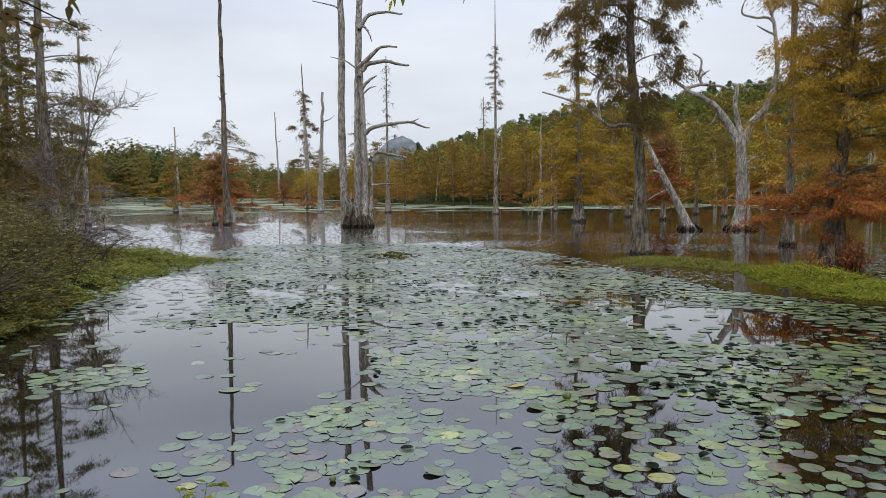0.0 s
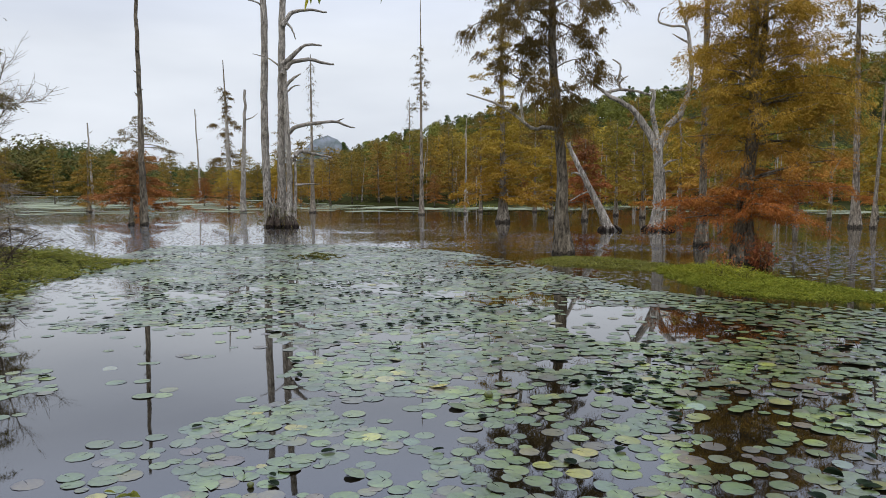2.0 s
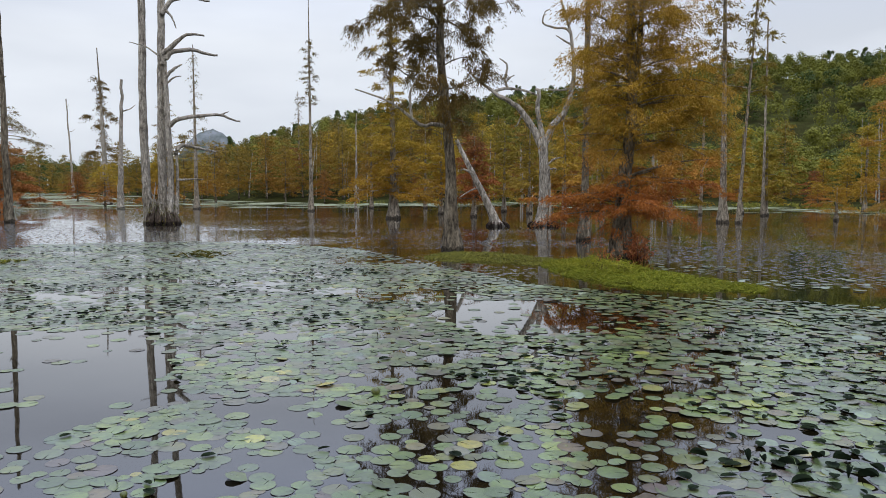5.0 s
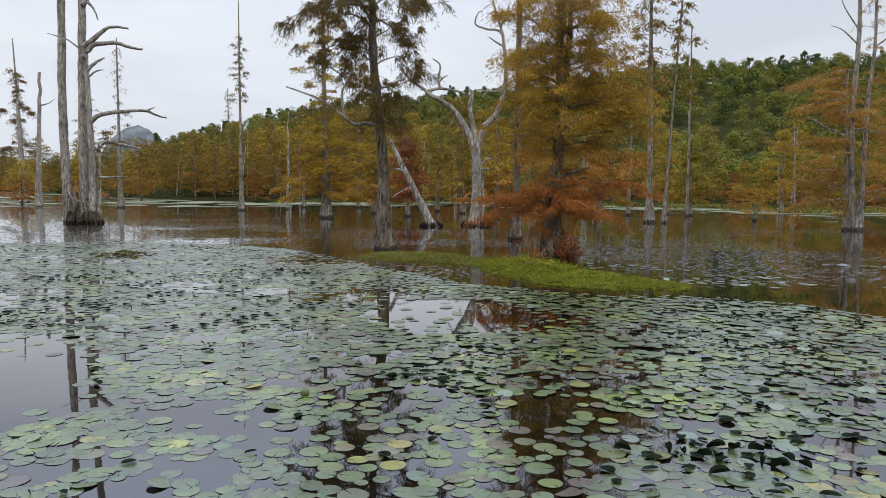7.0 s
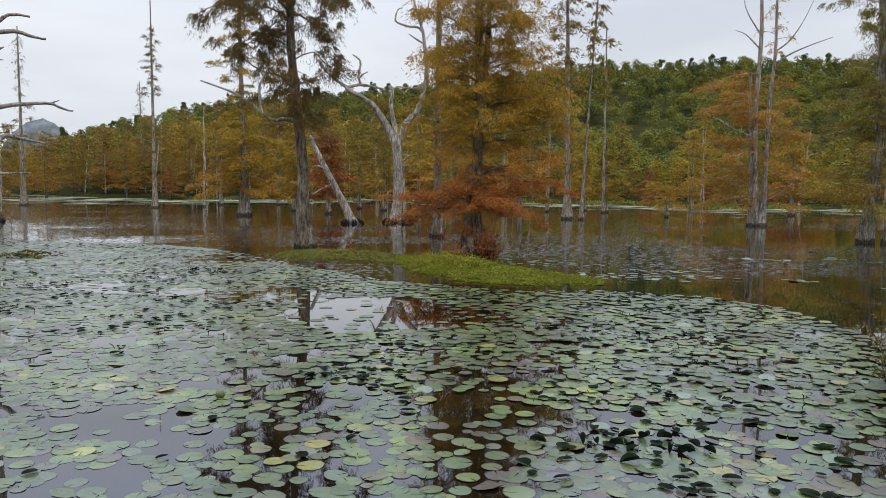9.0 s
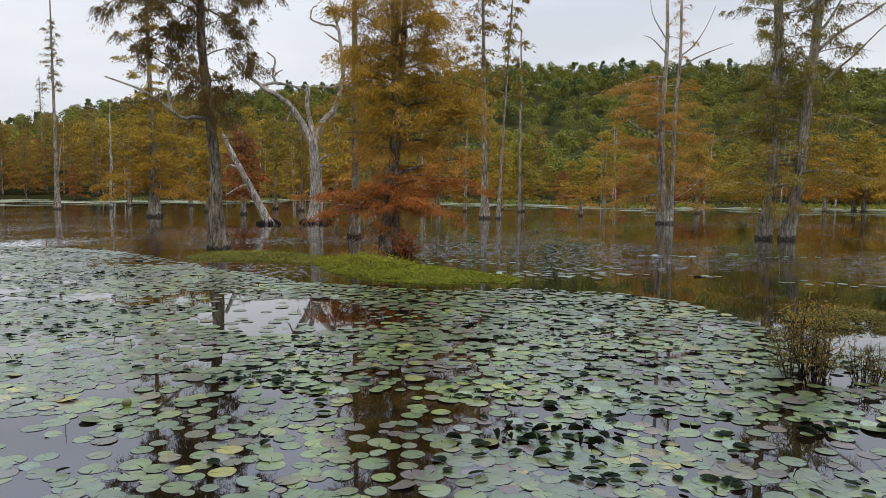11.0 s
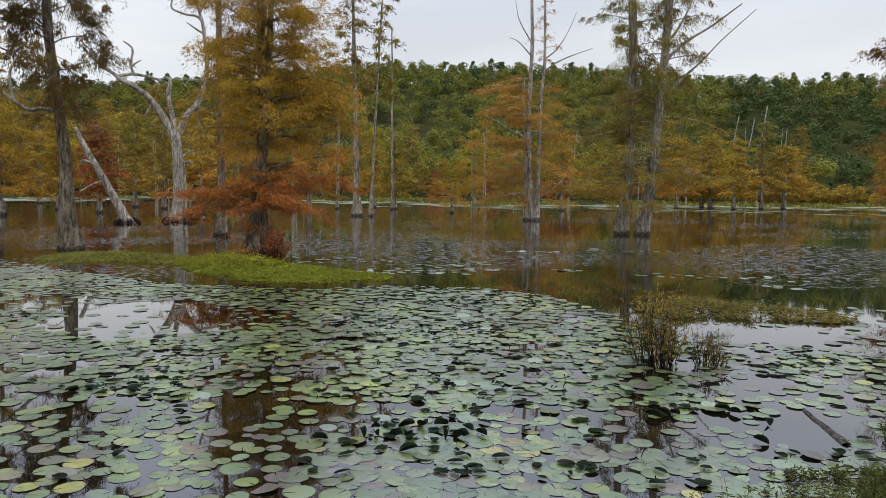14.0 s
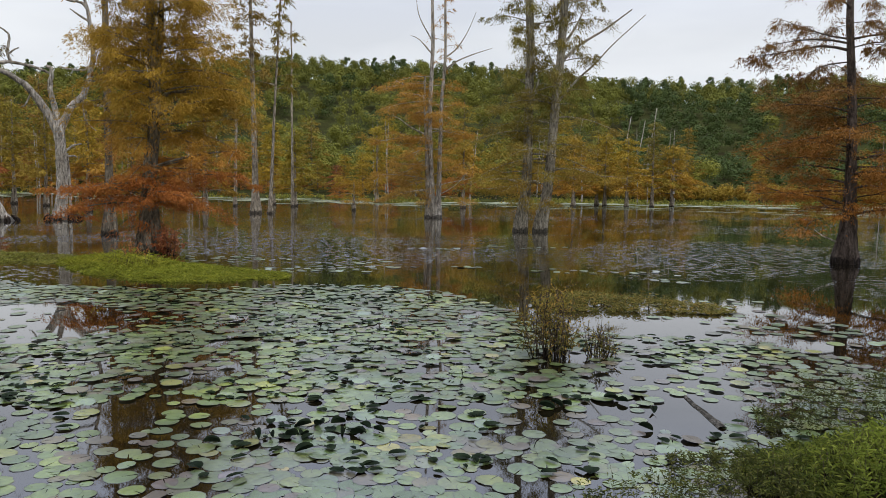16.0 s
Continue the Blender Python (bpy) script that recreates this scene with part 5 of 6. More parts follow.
def build_twin_cypress():
    rng = np.random.default_rng(83)
    for k, (path, dead) in enumerate(((
            [(21.74, 15.75, 0), (21.87, 15.6, 1.53), (21.9, 15.57, 3.0), (21.9, 15.58, 4.77), (21.9, 15.56, 6.3), (21.86, 15.62, 8), (21.85, 15.6, 11.5)],
            [([(21.9, 15.55, 4.6), (22.0, 15.4, 4.85), (22.08, 15.3, 5.3)], 0.07, 0.03)]), (
            [(22.14, 15.2, 0), (22.31, 14.97, 1.54), (22.4, 14.87, 3.56), (22.44, 14.8, 4.74), (22.5, 14.71, 6.1), (22.55, 14.65, 8), (22.6, 14.6, 11)],
            [([(22.44, 14.75, 4.5), (22.78, 14.23, 5.25), (23.11, 13.7, 5.83), (23.41, 13.17, 6.49), (23.9, 12.3, 7.4)], 0.045, 0.012), ([(22.5, 14.68, 5.9), (22.84, 14.14, 6.48), (23.24, 13.46, 6.95), (23.7, 12.7, 7.6)], 0.06, 0.02),
             ([(22.53, 14.63, 6.5), (22.7, 14.36, 6.94), (22.9, 14.05, 7.7), (23.0, 13.9, 8.5)], 0.05, 0.015)]))):
        body = whorls(path, 1.15, 4.7, 19, lambda u: 2.4 - 0.5 * u, rng, 0.12, 0.35, turn=sideways(54))
        for m in list(body):
            body += side_boughs(m, rng, 2, 0.8, rng.uniform(-0.3, 0.3))
        upper = whorls(path, 4.4, 11.0, 46, lambda u: 1.55 * (1.05 - u) ** 0.6 + 0.2, rng, 0.3, 0.4)
        tree("bald_cypress", path[0], "olive-gold bald cypress with a swollen foot, one of a pair", "tree", [(path, 0.18, 0.12, 0.1)], LEAF_TWIN, BARK_GREY, "pair of cypresses",
             crown=[(body, dict(per_m=3.2, size=0.4, flat=0.4, count=76, blade=0.075, width=0.025, hang=0.3, start=0.4)), (upper, dict(per_m=4.8, size=0.26, flat=0.8, count=72, blade=0.075, width=0.024, hang=0.8, start=0.25))], dead=dead, seed=84 + k)


def build_right_cypress():
    rng = np.random.default_rng(91)
    at = (18.9, 4.56, 0)
    path = [(18.9, 4.56, 0), (18.96, 4.54, 0.85), (18.96, 4.55, 2.1), (18.95, 4.6, 3.35), (18.93, 4.69, 4.6), (18.91, 4.77, 5.8), (18.9, 4.8, 8.5)]
    mains = [bough(b) for b in (
        [(18.92, 4.73, 5.0), (18.7, 5.14, 5.1), (18.4, 5.59, 5.28), (18.1, 6.05, 5.5)], [(18.92, 4.72, 4.75), (18.6, 5.13, 4.85), (18.3, 5.57, 4.78), (18.0, 6.12, 4.68), (17.7, 6.7, 4.6)],
        [(18.93, 4.7, 4.5), (18.82, 5.11, 4.47), (18.73, 5.43, 4.33), (18.5, 5.95, 4.1)], [(18.92, 4.7, 5.35), (18.97, 4.4, 5.34), (19.05, 4.0, 5.2)], [(18.92, 4.7, 4.8), (19.1, 4.2, 4.9), (19.3, 3.6, 4.7)])]
    up = whorls(path, 4.3, 8.4, 13, lambda u: 1.6 * (1.05 - u) ** 0.6 + 0.2, rng, 0.15, 0.3)
    for m in mains:
        up += side_boughs(m, rng, 6, 0.6, 0.3)
    body = whorls(path, 1.0, 4.0, 46, lambda u: 2.2 - 0.4 * u, rng, 0.12, 0.24, turn=sideways(76))
    for m in list(body):
        body += side_boughs(m, rng, 3, 0.7, rng.uniform(-0.4, 0.35))
    tree("bald_cypress", at, "rust-brown bald cypress with a flared dark foot in the pond", "tree", [(path, 0.145, 0.045, 0.17)], LEAF_COPPER, TWIG,
         crown=[(mains + up, dict(per_m=4.4, size=0.2, flat=0.65, count=84, blade=0.06, width=0.017, hang=0.7, start=0.3)), (body, dict(per_m=4.0, size=0.32, flat=0.4, count=84, blade=0.06, width=0.018, hang=0.3, start=0.3))],
         dead=[([(18.93, 4.68, 0.45), (18.84, 5.02, 0.6), (18.81, 5.2, 0.74)], 0.025, 0.008)], seed=92)


build_triple_cypress()
build_twin_cypress()
build_right_cypress()

# cypress stand on the wooded bank
_rng = np.random.default_rng(95)
_lp = [(-16.0, 30.9, 0), (-16.16, 30.83, 1.8), (-16.28, 30.78, 5.0), (-16.3, 30.78, 7.3), (-16.3, 30.8, 9.5), (-16.2, 30.8, 13.5)]
tree("bald_cypress", (-16.0, 30.9, 0), "tall bald cypress with a straight grey trunk on the wooded bank", "tree", [(_lp, 0.3, 0.07, 0.16)], LEAF_BROWNISH, BARK_PALE,
     crown=[(whorls(_lp, 2.6, 13.0, 80, lambda u: 2.5 * (1.05 - u) ** 0.5, _rng, 0.2, 0.3, turn=sideways(-27, 0.6, 0.15)), dict(COARSE, per_m=3.6, count=46, size=0.38, blade=0.12, width=0.04, start=0.4))], seed=96)
for _i, (_az, _r, _h, _leaf) in enumerate(((-30.3, 37, 12.5, LEAF_OLIVE), (-32.0, 41, 13.0, LEAF_DARK), (-33.5, 34, 12.0, LEAF_OLIVE), (-29.4, 47, 12.0, LEAF_DARK), (-35.5, 40, 13, LEAF_OLIVE), (-28.6, 41, 6.0, LEAF_BROWNISH), (-27.3, 52, 6.5, LEAF_BROWNISH),
                                           (-31.2, 33, 5.5, LEAF_BROWNISH), (-37.5, 33, 11, LEAF_DARK), (-40, 40, 13, LEAF_OLIVE), (-26.0, 62, 6.0, LEAF_OLIVE), (-34.5, 30, 5.0, LEAF_BROWNISH), (-44, 34, 12, LEAF_OLIVE), (-49, 36, 12, LEAF_DARK), (-55, 38, 12, LEAF_OLIVE))):
    _o = polar(_az, _r)
    plain_cypress((_o[0], _o[1]), _h, 0.2, 0.05, 0.2, 0.9 if _h < 8 else 1.8, lambda u: 2.0 * (1.05 - u) ** 0.5, 56, _leaf, 500 + 2 * _i, "brown and olive cypress in the stand on the wooded bank", dict(COARSE, per_m=3.4, count=34, size=0.42, blade=0.15, width=0.056, start=0.2), group="cypresses on the wooded bank")
pole((-19.3, 40.5, 0), 10.0, 0.13, (-0.1, 0), 97, 5, "thin dead pole rising beside the wooded bank")


def build_bare_shrub():
    """Leafless grey sapling on the wooded bank."""
    rng = np.random.default_rng(98)
    at = (-11.3, 22.5, 0.0)
    e = root("bare_sapling", at, "leafless dark sapling with fine bare twigs on the bank", "shrub")
    main = spline(local([(-11.32, 22.5, -0.1), (-11.19, 22.55, 0.77), (-11.11, 22.6, 1.79), (-10.87, 22.7, 2.64), (-10.7, 22.75, 3.32), (-10.6, 22.8, 4.17), (-10.3, 22.9, 5.4)], at), 24)
    Bag().add(*tube(main, np.linspace(0.085, 0.01, 24), 8, None, 0.1, rng)).part("trunk", BARK, e)
    limbs = [spline(local(p, at), 10) for p in (
        [(-11.17, 22.6, 1.0), (-11.45, 22.46, 1.79), (-11.96, 22.19, 2.3)], [(-10.95, 22.71, 2.4), (-10.63, 22.86, 3.49), (-10.24, 23.0, 4.18), (-9.36, 23.3, 4.35)],
        [(-11.2, 22.55, 0.3), (-10.81, 22.6, 0.6), (-10.24, 22.7, 0.66), (-9.5, 22.9, 0.3)], [(-11.14, 22.61, 1.1), (-10.78, 22.6, 1.4), (-10.07, 22.7, 1.0), (-9.6, 22.8, 0.4)],
        [(-11.1, 22.6, 1.7), (-10.6, 22.5, 1.9), (-10.0, 22.5, 1.7)], [(-11.15, 22.6, 1.4), (-11.7, 22.5, 1.5), (-12.3, 22.5, 1.3)], [(-10.8, 22.7, 2.9), (-11.2, 22.6, 3.6), (-11.3, 22.6, 4.2)],
        [(-11.05, 22.6, 2.0), (-11.6, 22.4, 2.5), (-12.1, 22.3, 2.5)], [(-11.2, 22.5, 0.8), (-11.8, 22.4, 0.9), (-12.4, 22.3, 0.5)])]
    for p in limbs:
        Bag().add(*tube(p, np.linspace(0.026, 0.007, 10), 6, None, 0.1, rng)).part("limb", BARK_PALE, e)
    tw = Bag()
    lines = [main[8:]] + limbs
    for p in lines:
        for q in side_boughs(p, rng, 26, 0.8, -0.5 if p[-1][2] > 2.2 else 0.15):
            tw.add(*tube(q, np.linspace(0.008, 0.004, 5), 4))
            for s in side_boughs(q, rng, 6, 0.4, -0.1):
                tw.add(*tube(s, np.linspace(0.006, 0.0035, 5), 3))
    tw.part("twig_mass", BARK_PALE, e)["kind"] = "stuff"


build_bare_shrub()

# ---------------------------------------------------------------- low plants


def inside(poly, x, y):
    r = np.zeros(np.shape(x), bool)
    for (ax, ay), (bx, by) in zip(poly, poly[1:] + poly[:1]):
        c = (ay > y) != (by > y)
        r ^= c & (x < (bx - ax) * (y - ay) / (by - ay + 1e-12) + ax)
    return r


def edge_distance(poly, x, y):
    best = np.full(np.shape(x), 1e9)
    for (ax, ay), (bx, by) in zip(poly, poly[1:] + poly[:1]):
        dx, dy = bx - ax, by - ay
        k = np.clip(((x - ax) * dx + (y - ay) * dy) / (dx * dx + dy * dy), 0, 1)
        best = np.minimum(best, np.hypot(x - ax - k * dx, y - ay - k * dy))
    return best


def wob(x, y, f):
    return np.sin(x * f + 1.3) * np.cos(y * f * 0.83 + 0.4) * 0.5 + np.sin((x + y) * f * 1.7 + 2.1) * 0.3 + np.sin((x - 1.6 * y) * f * 2.9) * 0.2


def herb_patch(name, poly, stems, tall, leaf, width, mat, label, seed, per=9, fine=True, edge=0.6, lay=0.4, ground=True):
    """A dense patch of leafy stems inside a shore outline, lower towards its edge."""
    rng = np.random.default_rng(seed)
    pl = np.array(poly)
    lo, hi = pl.min(0), pl.max(0)
    xs, ys = [], []
    while sum(map(len, xs)) < stems:
        x, y = rng.uniform(lo[0], hi[0], stems), rng.uniform(lo[1], hi[1], stems)
        ok = inside(poly, x, y) & (rng.uniform(0, 1, stems) < 0.4 + 0.7 * wob(x, y, 1.9) + 0.6 * wob(x, y, 6.0) + np.clip(edge_distance(poly, x, y), 0, 0.6) - 0.2)
        xs.append(x[ok])
        ys.append(y[ok])
    x, y = np.concatenate(xs)[:stems], np.concatenate(ys)[:stems]
    d = edge_distance(poly, x, y)
    h = tall * np.clip(d / edge, 0.2, 1) * rng.uniform(0.45, 1.15, stems) * (0.8 + 0.8 * wob(x, y, 1.3))
    h = np.clip(h, tall * 0.12, None)
    z = np.clip(ground_height(x, y), 0.0, None) if ground else np.zeros(stems)
    base = np.stack([x, y, z], -1)
    lean = np.stack([rng.normal(size=stems) * 0.3, rng.normal(size=stems) * 0.3, np.ones(stems)], -1)
    top = base + lean * h[:, None]
    bag, st = Bag(), Bag()
    fr = rng.uniform(0.25, 1.0, (stems, per))
    p = base[:, None] + (top - base)[:, None] * fr[..., None]
    a = rng.uniform(0, 6.28, (stems, per))
    dd = np.stack([np.cos(a), np.sin(a), rng.uniform(-0.1, 1.0, (stems, per)) * (1 - lay) + 0.15], -1)
    n = stems * per
    (leaves if fine else blades)(bag, p.reshape(-1, 3), dd.reshape(-1, 3), leaf * rng.uniform(0.55, 1.25, n), width * rng.uniform(0.7, 1.25, n), rng)
    side = np.stack([rng.normal(size=stems), rng.normal(size=stems), np.zeros(stems)], -1)
    side = unit(side) * leaf * 0.035
    v = np.stack([base - UP * 0.05 - side, base - UP * 0.05 + side, top + side * 0.4, top - side * 0.4], 1).reshape(-1, 3)
    st.add(v, np.arange(4 * stems).reshape(-1, 4))
    e = bag.part(name, mat, None, label, False)
    tagged(e, category="plants", kind="stuff")
    st.part("stemwork", TWIG, e, "", False)["kind"] = "stuff"
    return e


LEFT_BANK = [(-5.6, 8.9), (-5.95, 11.4), (-6.6, 15.4), (-8.5, 20.0), (-10.4, 21.7), (-12, 23.8), (-16, 29), (-24, 28), (-18, 14), (-9, 6.5)]
herb_patch("bank_brush", LEFT_BANK, 9000, 1.35, 0.13, 0.04, LEAF_BRUSH, "tangled brown and green brush on the wooded bank", 601, 9, False, 2.2)


def build_bank_twigs():
    """Bare dark brushwood that leans out over the water from the wooded bank."""
    rng = np.random.default_rng(661)
    bag = Bag()
    for _ in range(170):
        k = rng.uniform(0, 1)
        o = np.array([np.interp(k, [0, 0.35, 0.7, 1], [-5.4, -6.4, -7.4, -11.5]), np.interp(k, [0, 0.35, 0.7, 1], [8.0, 12.0, 16.5, 23.0]), 0.1]) + [rng.uniform(-1.6, 0.1), rng.uniform(-0.5, 0.5), 0]
        d = unit(np.array([rng.uniform(0.0, 1.0), rng.normal() * 0.5, rng.uniform(0.5, 1.3)]))
        ln = rng.uniform(0.6, 1.7)
        q = np.linspace(0, 1, 6)[:, None]
        p = o + d * ln * q - UP * ln * 0.3 * q**2
        bag.add(*tube(p, np.linspace(0.012, 0.004, 6), 4))
        for w in side_boughs(p, rng, 5, 0.4, 0.2):
            bag.add(*tube(w, np.linspace(0.005, 0.002, 5), 3))
    tagged(bag.part("bank_brushwood", TWIG), "bare dark brushwood leaning over the water", "brushwood", kind="stuff")


build_bank_twigs()
herb_patch("bank_brush", [(-5.1, 8.2), (-5.05, 9.6), (-5.6, 11.2), (-5.9, 12.3), (-7.0, 13.2), (-8.0, 11.0), (-7.2, 8.0), (-5.8, 7.2)], 3400, 0.8, 0.11, 0.035, LEAF_BRUSH, "dark overhanging brush at the water's edge", 663, 9, False, 0.8)
herb_patch("bank_herbs", [(-5.6, 11.2), (-5.9, 15.0), (-5.5, 17.6), (-5.0, 18.7), (-6.3, 19.2), (-9.8, 21.4), (-11.5, 22.4), (-10.2, 17), (-8.0, 12.5), (-6.6, 10.4)], 4200, 0.26, 0.10, 0.022, LEAF_BANK, "low bright green herbs along the water's edge", 603, 9, False, 0.7, 0.0)
herb_patch("bank_herbs", [(-5.35, 8.9), (-5.6, 11.0), (-7.0, 12.0), (-9.0, 9.2), (-7.0, 7.6)], 2200, 0.55, 0.1, 0.03, LEAF_BANK, "leafy green herbs hanging over the water's edge", 605, 9, False, 0.8)

ISLAND = [(3.64, 17.68), (4.16, 18.3), (5.13, 18.9), (5.97, 18.6), (6.7, 17.3), (7.4, 15.9), (7.7, 14.9), (7.9, 13.8), (8.15, 12.65), (8.45, 11.7), (8.4, 11.0), (7.98, 10.5), (7.34, 10.65), (6.78, 10.95), (6.24, 11.34), (5.9, 11.97), (5.73, 12.78), (5.74, 13.92), (5.9, 15.0), (5.0, 16.2), (4.31, 16.52)]
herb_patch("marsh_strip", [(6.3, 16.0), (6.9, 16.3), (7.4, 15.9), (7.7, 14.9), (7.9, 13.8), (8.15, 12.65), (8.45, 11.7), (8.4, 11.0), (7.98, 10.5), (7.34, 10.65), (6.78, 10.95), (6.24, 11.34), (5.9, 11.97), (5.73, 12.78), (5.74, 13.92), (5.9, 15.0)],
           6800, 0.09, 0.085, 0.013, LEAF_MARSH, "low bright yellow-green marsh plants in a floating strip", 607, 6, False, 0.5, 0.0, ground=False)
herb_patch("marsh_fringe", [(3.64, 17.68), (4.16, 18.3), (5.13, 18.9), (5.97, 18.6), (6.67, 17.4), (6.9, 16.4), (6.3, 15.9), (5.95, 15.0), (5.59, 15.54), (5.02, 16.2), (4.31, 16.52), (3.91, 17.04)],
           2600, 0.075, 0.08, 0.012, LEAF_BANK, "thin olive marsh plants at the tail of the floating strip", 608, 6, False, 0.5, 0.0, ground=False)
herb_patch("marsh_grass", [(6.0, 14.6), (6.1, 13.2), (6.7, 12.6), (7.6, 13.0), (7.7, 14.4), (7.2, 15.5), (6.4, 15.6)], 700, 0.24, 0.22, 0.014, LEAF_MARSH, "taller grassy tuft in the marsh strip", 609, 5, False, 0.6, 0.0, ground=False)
SMALL_ISLAND = [(8.4, 5.7), (9.06, 6.2), (10.17, 6.3), (10.35, 5.5), (10.64, 4.7), (10.75, 3.9), (10.1, 3.65), (9.67, 4.2), (9.26, 4.65), (8.95, 5.05), (8.6, 5.35)]
herb_patch("marsh_islet", SMALL_ISLAND, 1100, 0.2, 0.07, 0.012, LEAF_SHRUB, "small islet of low olive marsh plants", 611, 8, False, 0.7, 0.2, ground=False)
herb_patch("mid_pond_tuft", [(-2.2, 20.1), (-1.4, 20.7), (-0.6, 19.6), (-1.0, 18.6), (-1.85, 18.9)], 110, 0.1, 0.1, 0.03, LEAF_BRUSH, "small tuft of brownish weed among the pads", 613, 6, False, 0.3, 0.3, ground=False)

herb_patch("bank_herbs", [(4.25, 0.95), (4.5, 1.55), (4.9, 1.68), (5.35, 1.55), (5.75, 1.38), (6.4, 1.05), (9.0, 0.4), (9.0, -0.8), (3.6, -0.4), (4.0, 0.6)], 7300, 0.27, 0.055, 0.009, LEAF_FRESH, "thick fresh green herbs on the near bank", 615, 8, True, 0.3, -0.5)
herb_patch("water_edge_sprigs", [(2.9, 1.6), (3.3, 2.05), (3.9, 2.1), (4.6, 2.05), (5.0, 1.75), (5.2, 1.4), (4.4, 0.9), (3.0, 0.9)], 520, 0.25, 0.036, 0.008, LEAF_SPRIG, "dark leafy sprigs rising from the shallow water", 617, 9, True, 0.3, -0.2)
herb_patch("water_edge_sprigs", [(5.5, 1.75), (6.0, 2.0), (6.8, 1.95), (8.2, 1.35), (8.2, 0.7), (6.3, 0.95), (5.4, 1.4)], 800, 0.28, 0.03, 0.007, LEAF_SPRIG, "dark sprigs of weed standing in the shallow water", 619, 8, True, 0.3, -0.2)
herb_patch("near_bank_grass", [(-4.0, 1.6), (-2.4, 1.6), (0, 1.3), (2.4, 1.5), (2.4, -2), (-4, -2)], 900, 0.16, 0.1, 0.02, LEAF_BANK, "short herbs on the bank underfoot", 621, 6, True, 0.5)
herb_patch("water_edge_sprigs", [(-1.35, 3.8), (-1.05, 3.95), (-0.85, 3.8), (-0.9, 3.6), (-1.3, 3.6)], 26, 0.3, 0.07, 0.03, LEAF_BANK, "leafy sprig rising from the water at the bank", 623, 9, True, 0.1, 0.2, ground=False)


def shrub(name, at, stems, tall, spread, leaf_mat, label, seed, leaf=0.05, per=26, bare=0.35):
    """A multi-stemmed water shrub: thin forking stems, leaves in the upper part."""
    rng = np.random.default_rng(seed)
    e = root(name, at, label, "shrub")
    sb, lb = Bag(), Bag()
    for _ in range(stems):
        a, q = rng.uniform(0, 6.28), rng.uniform(0, 1) ** 0.6
        o = np.array([math.cos(a) * q * spread * 0.75, math.sin(a) * q * spread * 0.75, -0.1])
        h = tall * rng.uniform(0.35, 1.05)
        t = o * [1.35, 1.35, 1] + np.array([rng.normal() * 0.07, rng.normal() * 0.07, h])
        p = spline([o, (o + t) / 2 + rng.normal(size=3) * 0.025, t], 6)
        sb.add(*tube(p, np.linspace(0.0055, 0.002, 6), 4))
        for w in side_boughs(p[2:], rng, 3, tall * 0.22, -0.1):
            sb.add(*tube(w, np.linspace(0.003, 0.0015, 5), 3))
            k = per // 4
            leaves(lb, w[rng.integers(1, 5, k)], rng.normal(size=(k, 3)) + UP * 0.2, leaf * rng.uniform(0.5, 1.2, k), leaf * 0.4, rng)
        u = rng.uniform(bare, 1.0, per // 2)
        b = o + (t - o) * u[:, None]
        leaves(lb, b, rng.normal(size=(per // 2, 3)) + UP * 0.3, leaf * rng.uniform(0.5, 1.2, per // 2), leaf * 0.4, rng)
    sb.part("stemwork", TWIG, e)["kind"] = "stuff"
    lb.part("leafage", leaf_mat, e, "", False)["kind"] = "stuff"
    return e


shrub("water_shrub", (6.36, 4.06, 0), 58, 0.78, 0.27, LEAF_SHRUB, "yellowing multi-stemmed shrub standing among the lily pads", 631, 0.04, 26, 0.35)
shrub("water_shrub", (6.74, 3.71, 0), 34, 0.44, 0.17, LEAF_SHRUB, "small thin-stemmed shrub among the lily pads", 633, 0.03, 14, 0.4)
shrub("red_shrub", (8.4, 15.5, 0), 34, 0.7, 0.26, LEAF_RED, "small red-leaved shrub at the foot of the rust-coloured cypress", 635, 0.08, 22, 0.2)
shrub("red_shrub", (7.2, 14.4, 0.02), 20, 0.45, 0.3, LEAF_RED, "low reddish sprigs in the marsh strip", 637, 0.06, 12, 0.3)


def hanging_twig(name, start, end, count, leaf, mat, label, seed, broad=0.3):
    """A leafy twig of a bankside tree that hangs into the view from above."""
    rng = np.random.default_rng(seed)
    start, end = np.array(start, float), np.array(end, float)
    e = root(name, end, label, "twig")
    p = spline([start - end, (start - end) * 0.5 + UP * 0.05, (0, 0, 0)], 10)
    Bag().add(*tube(p, np.linspace(0.006, 0.002, 10), 5)).part("stem", TWIG, e)
    lb = Bag()
    u = rng.uniform(0, 1, count) ** 1.8
    b = p[-1] + (p[0] - p[-1]) * u[:, None] * 0.6 + rng.normal(size=(count, 3)) * 0.012
    d = rng.normal(size=(count, 3)) * 0.8 - UP * 0.7 + unit(end - start) * 0.5
    leaves(lb, b, d, leaf * rng.uniform(0.7, 1.2, count), leaf * broad, rng, 0.3)
    lb.part("leafage", mat, e, "", False)["kind"] = "stuff"
    return e


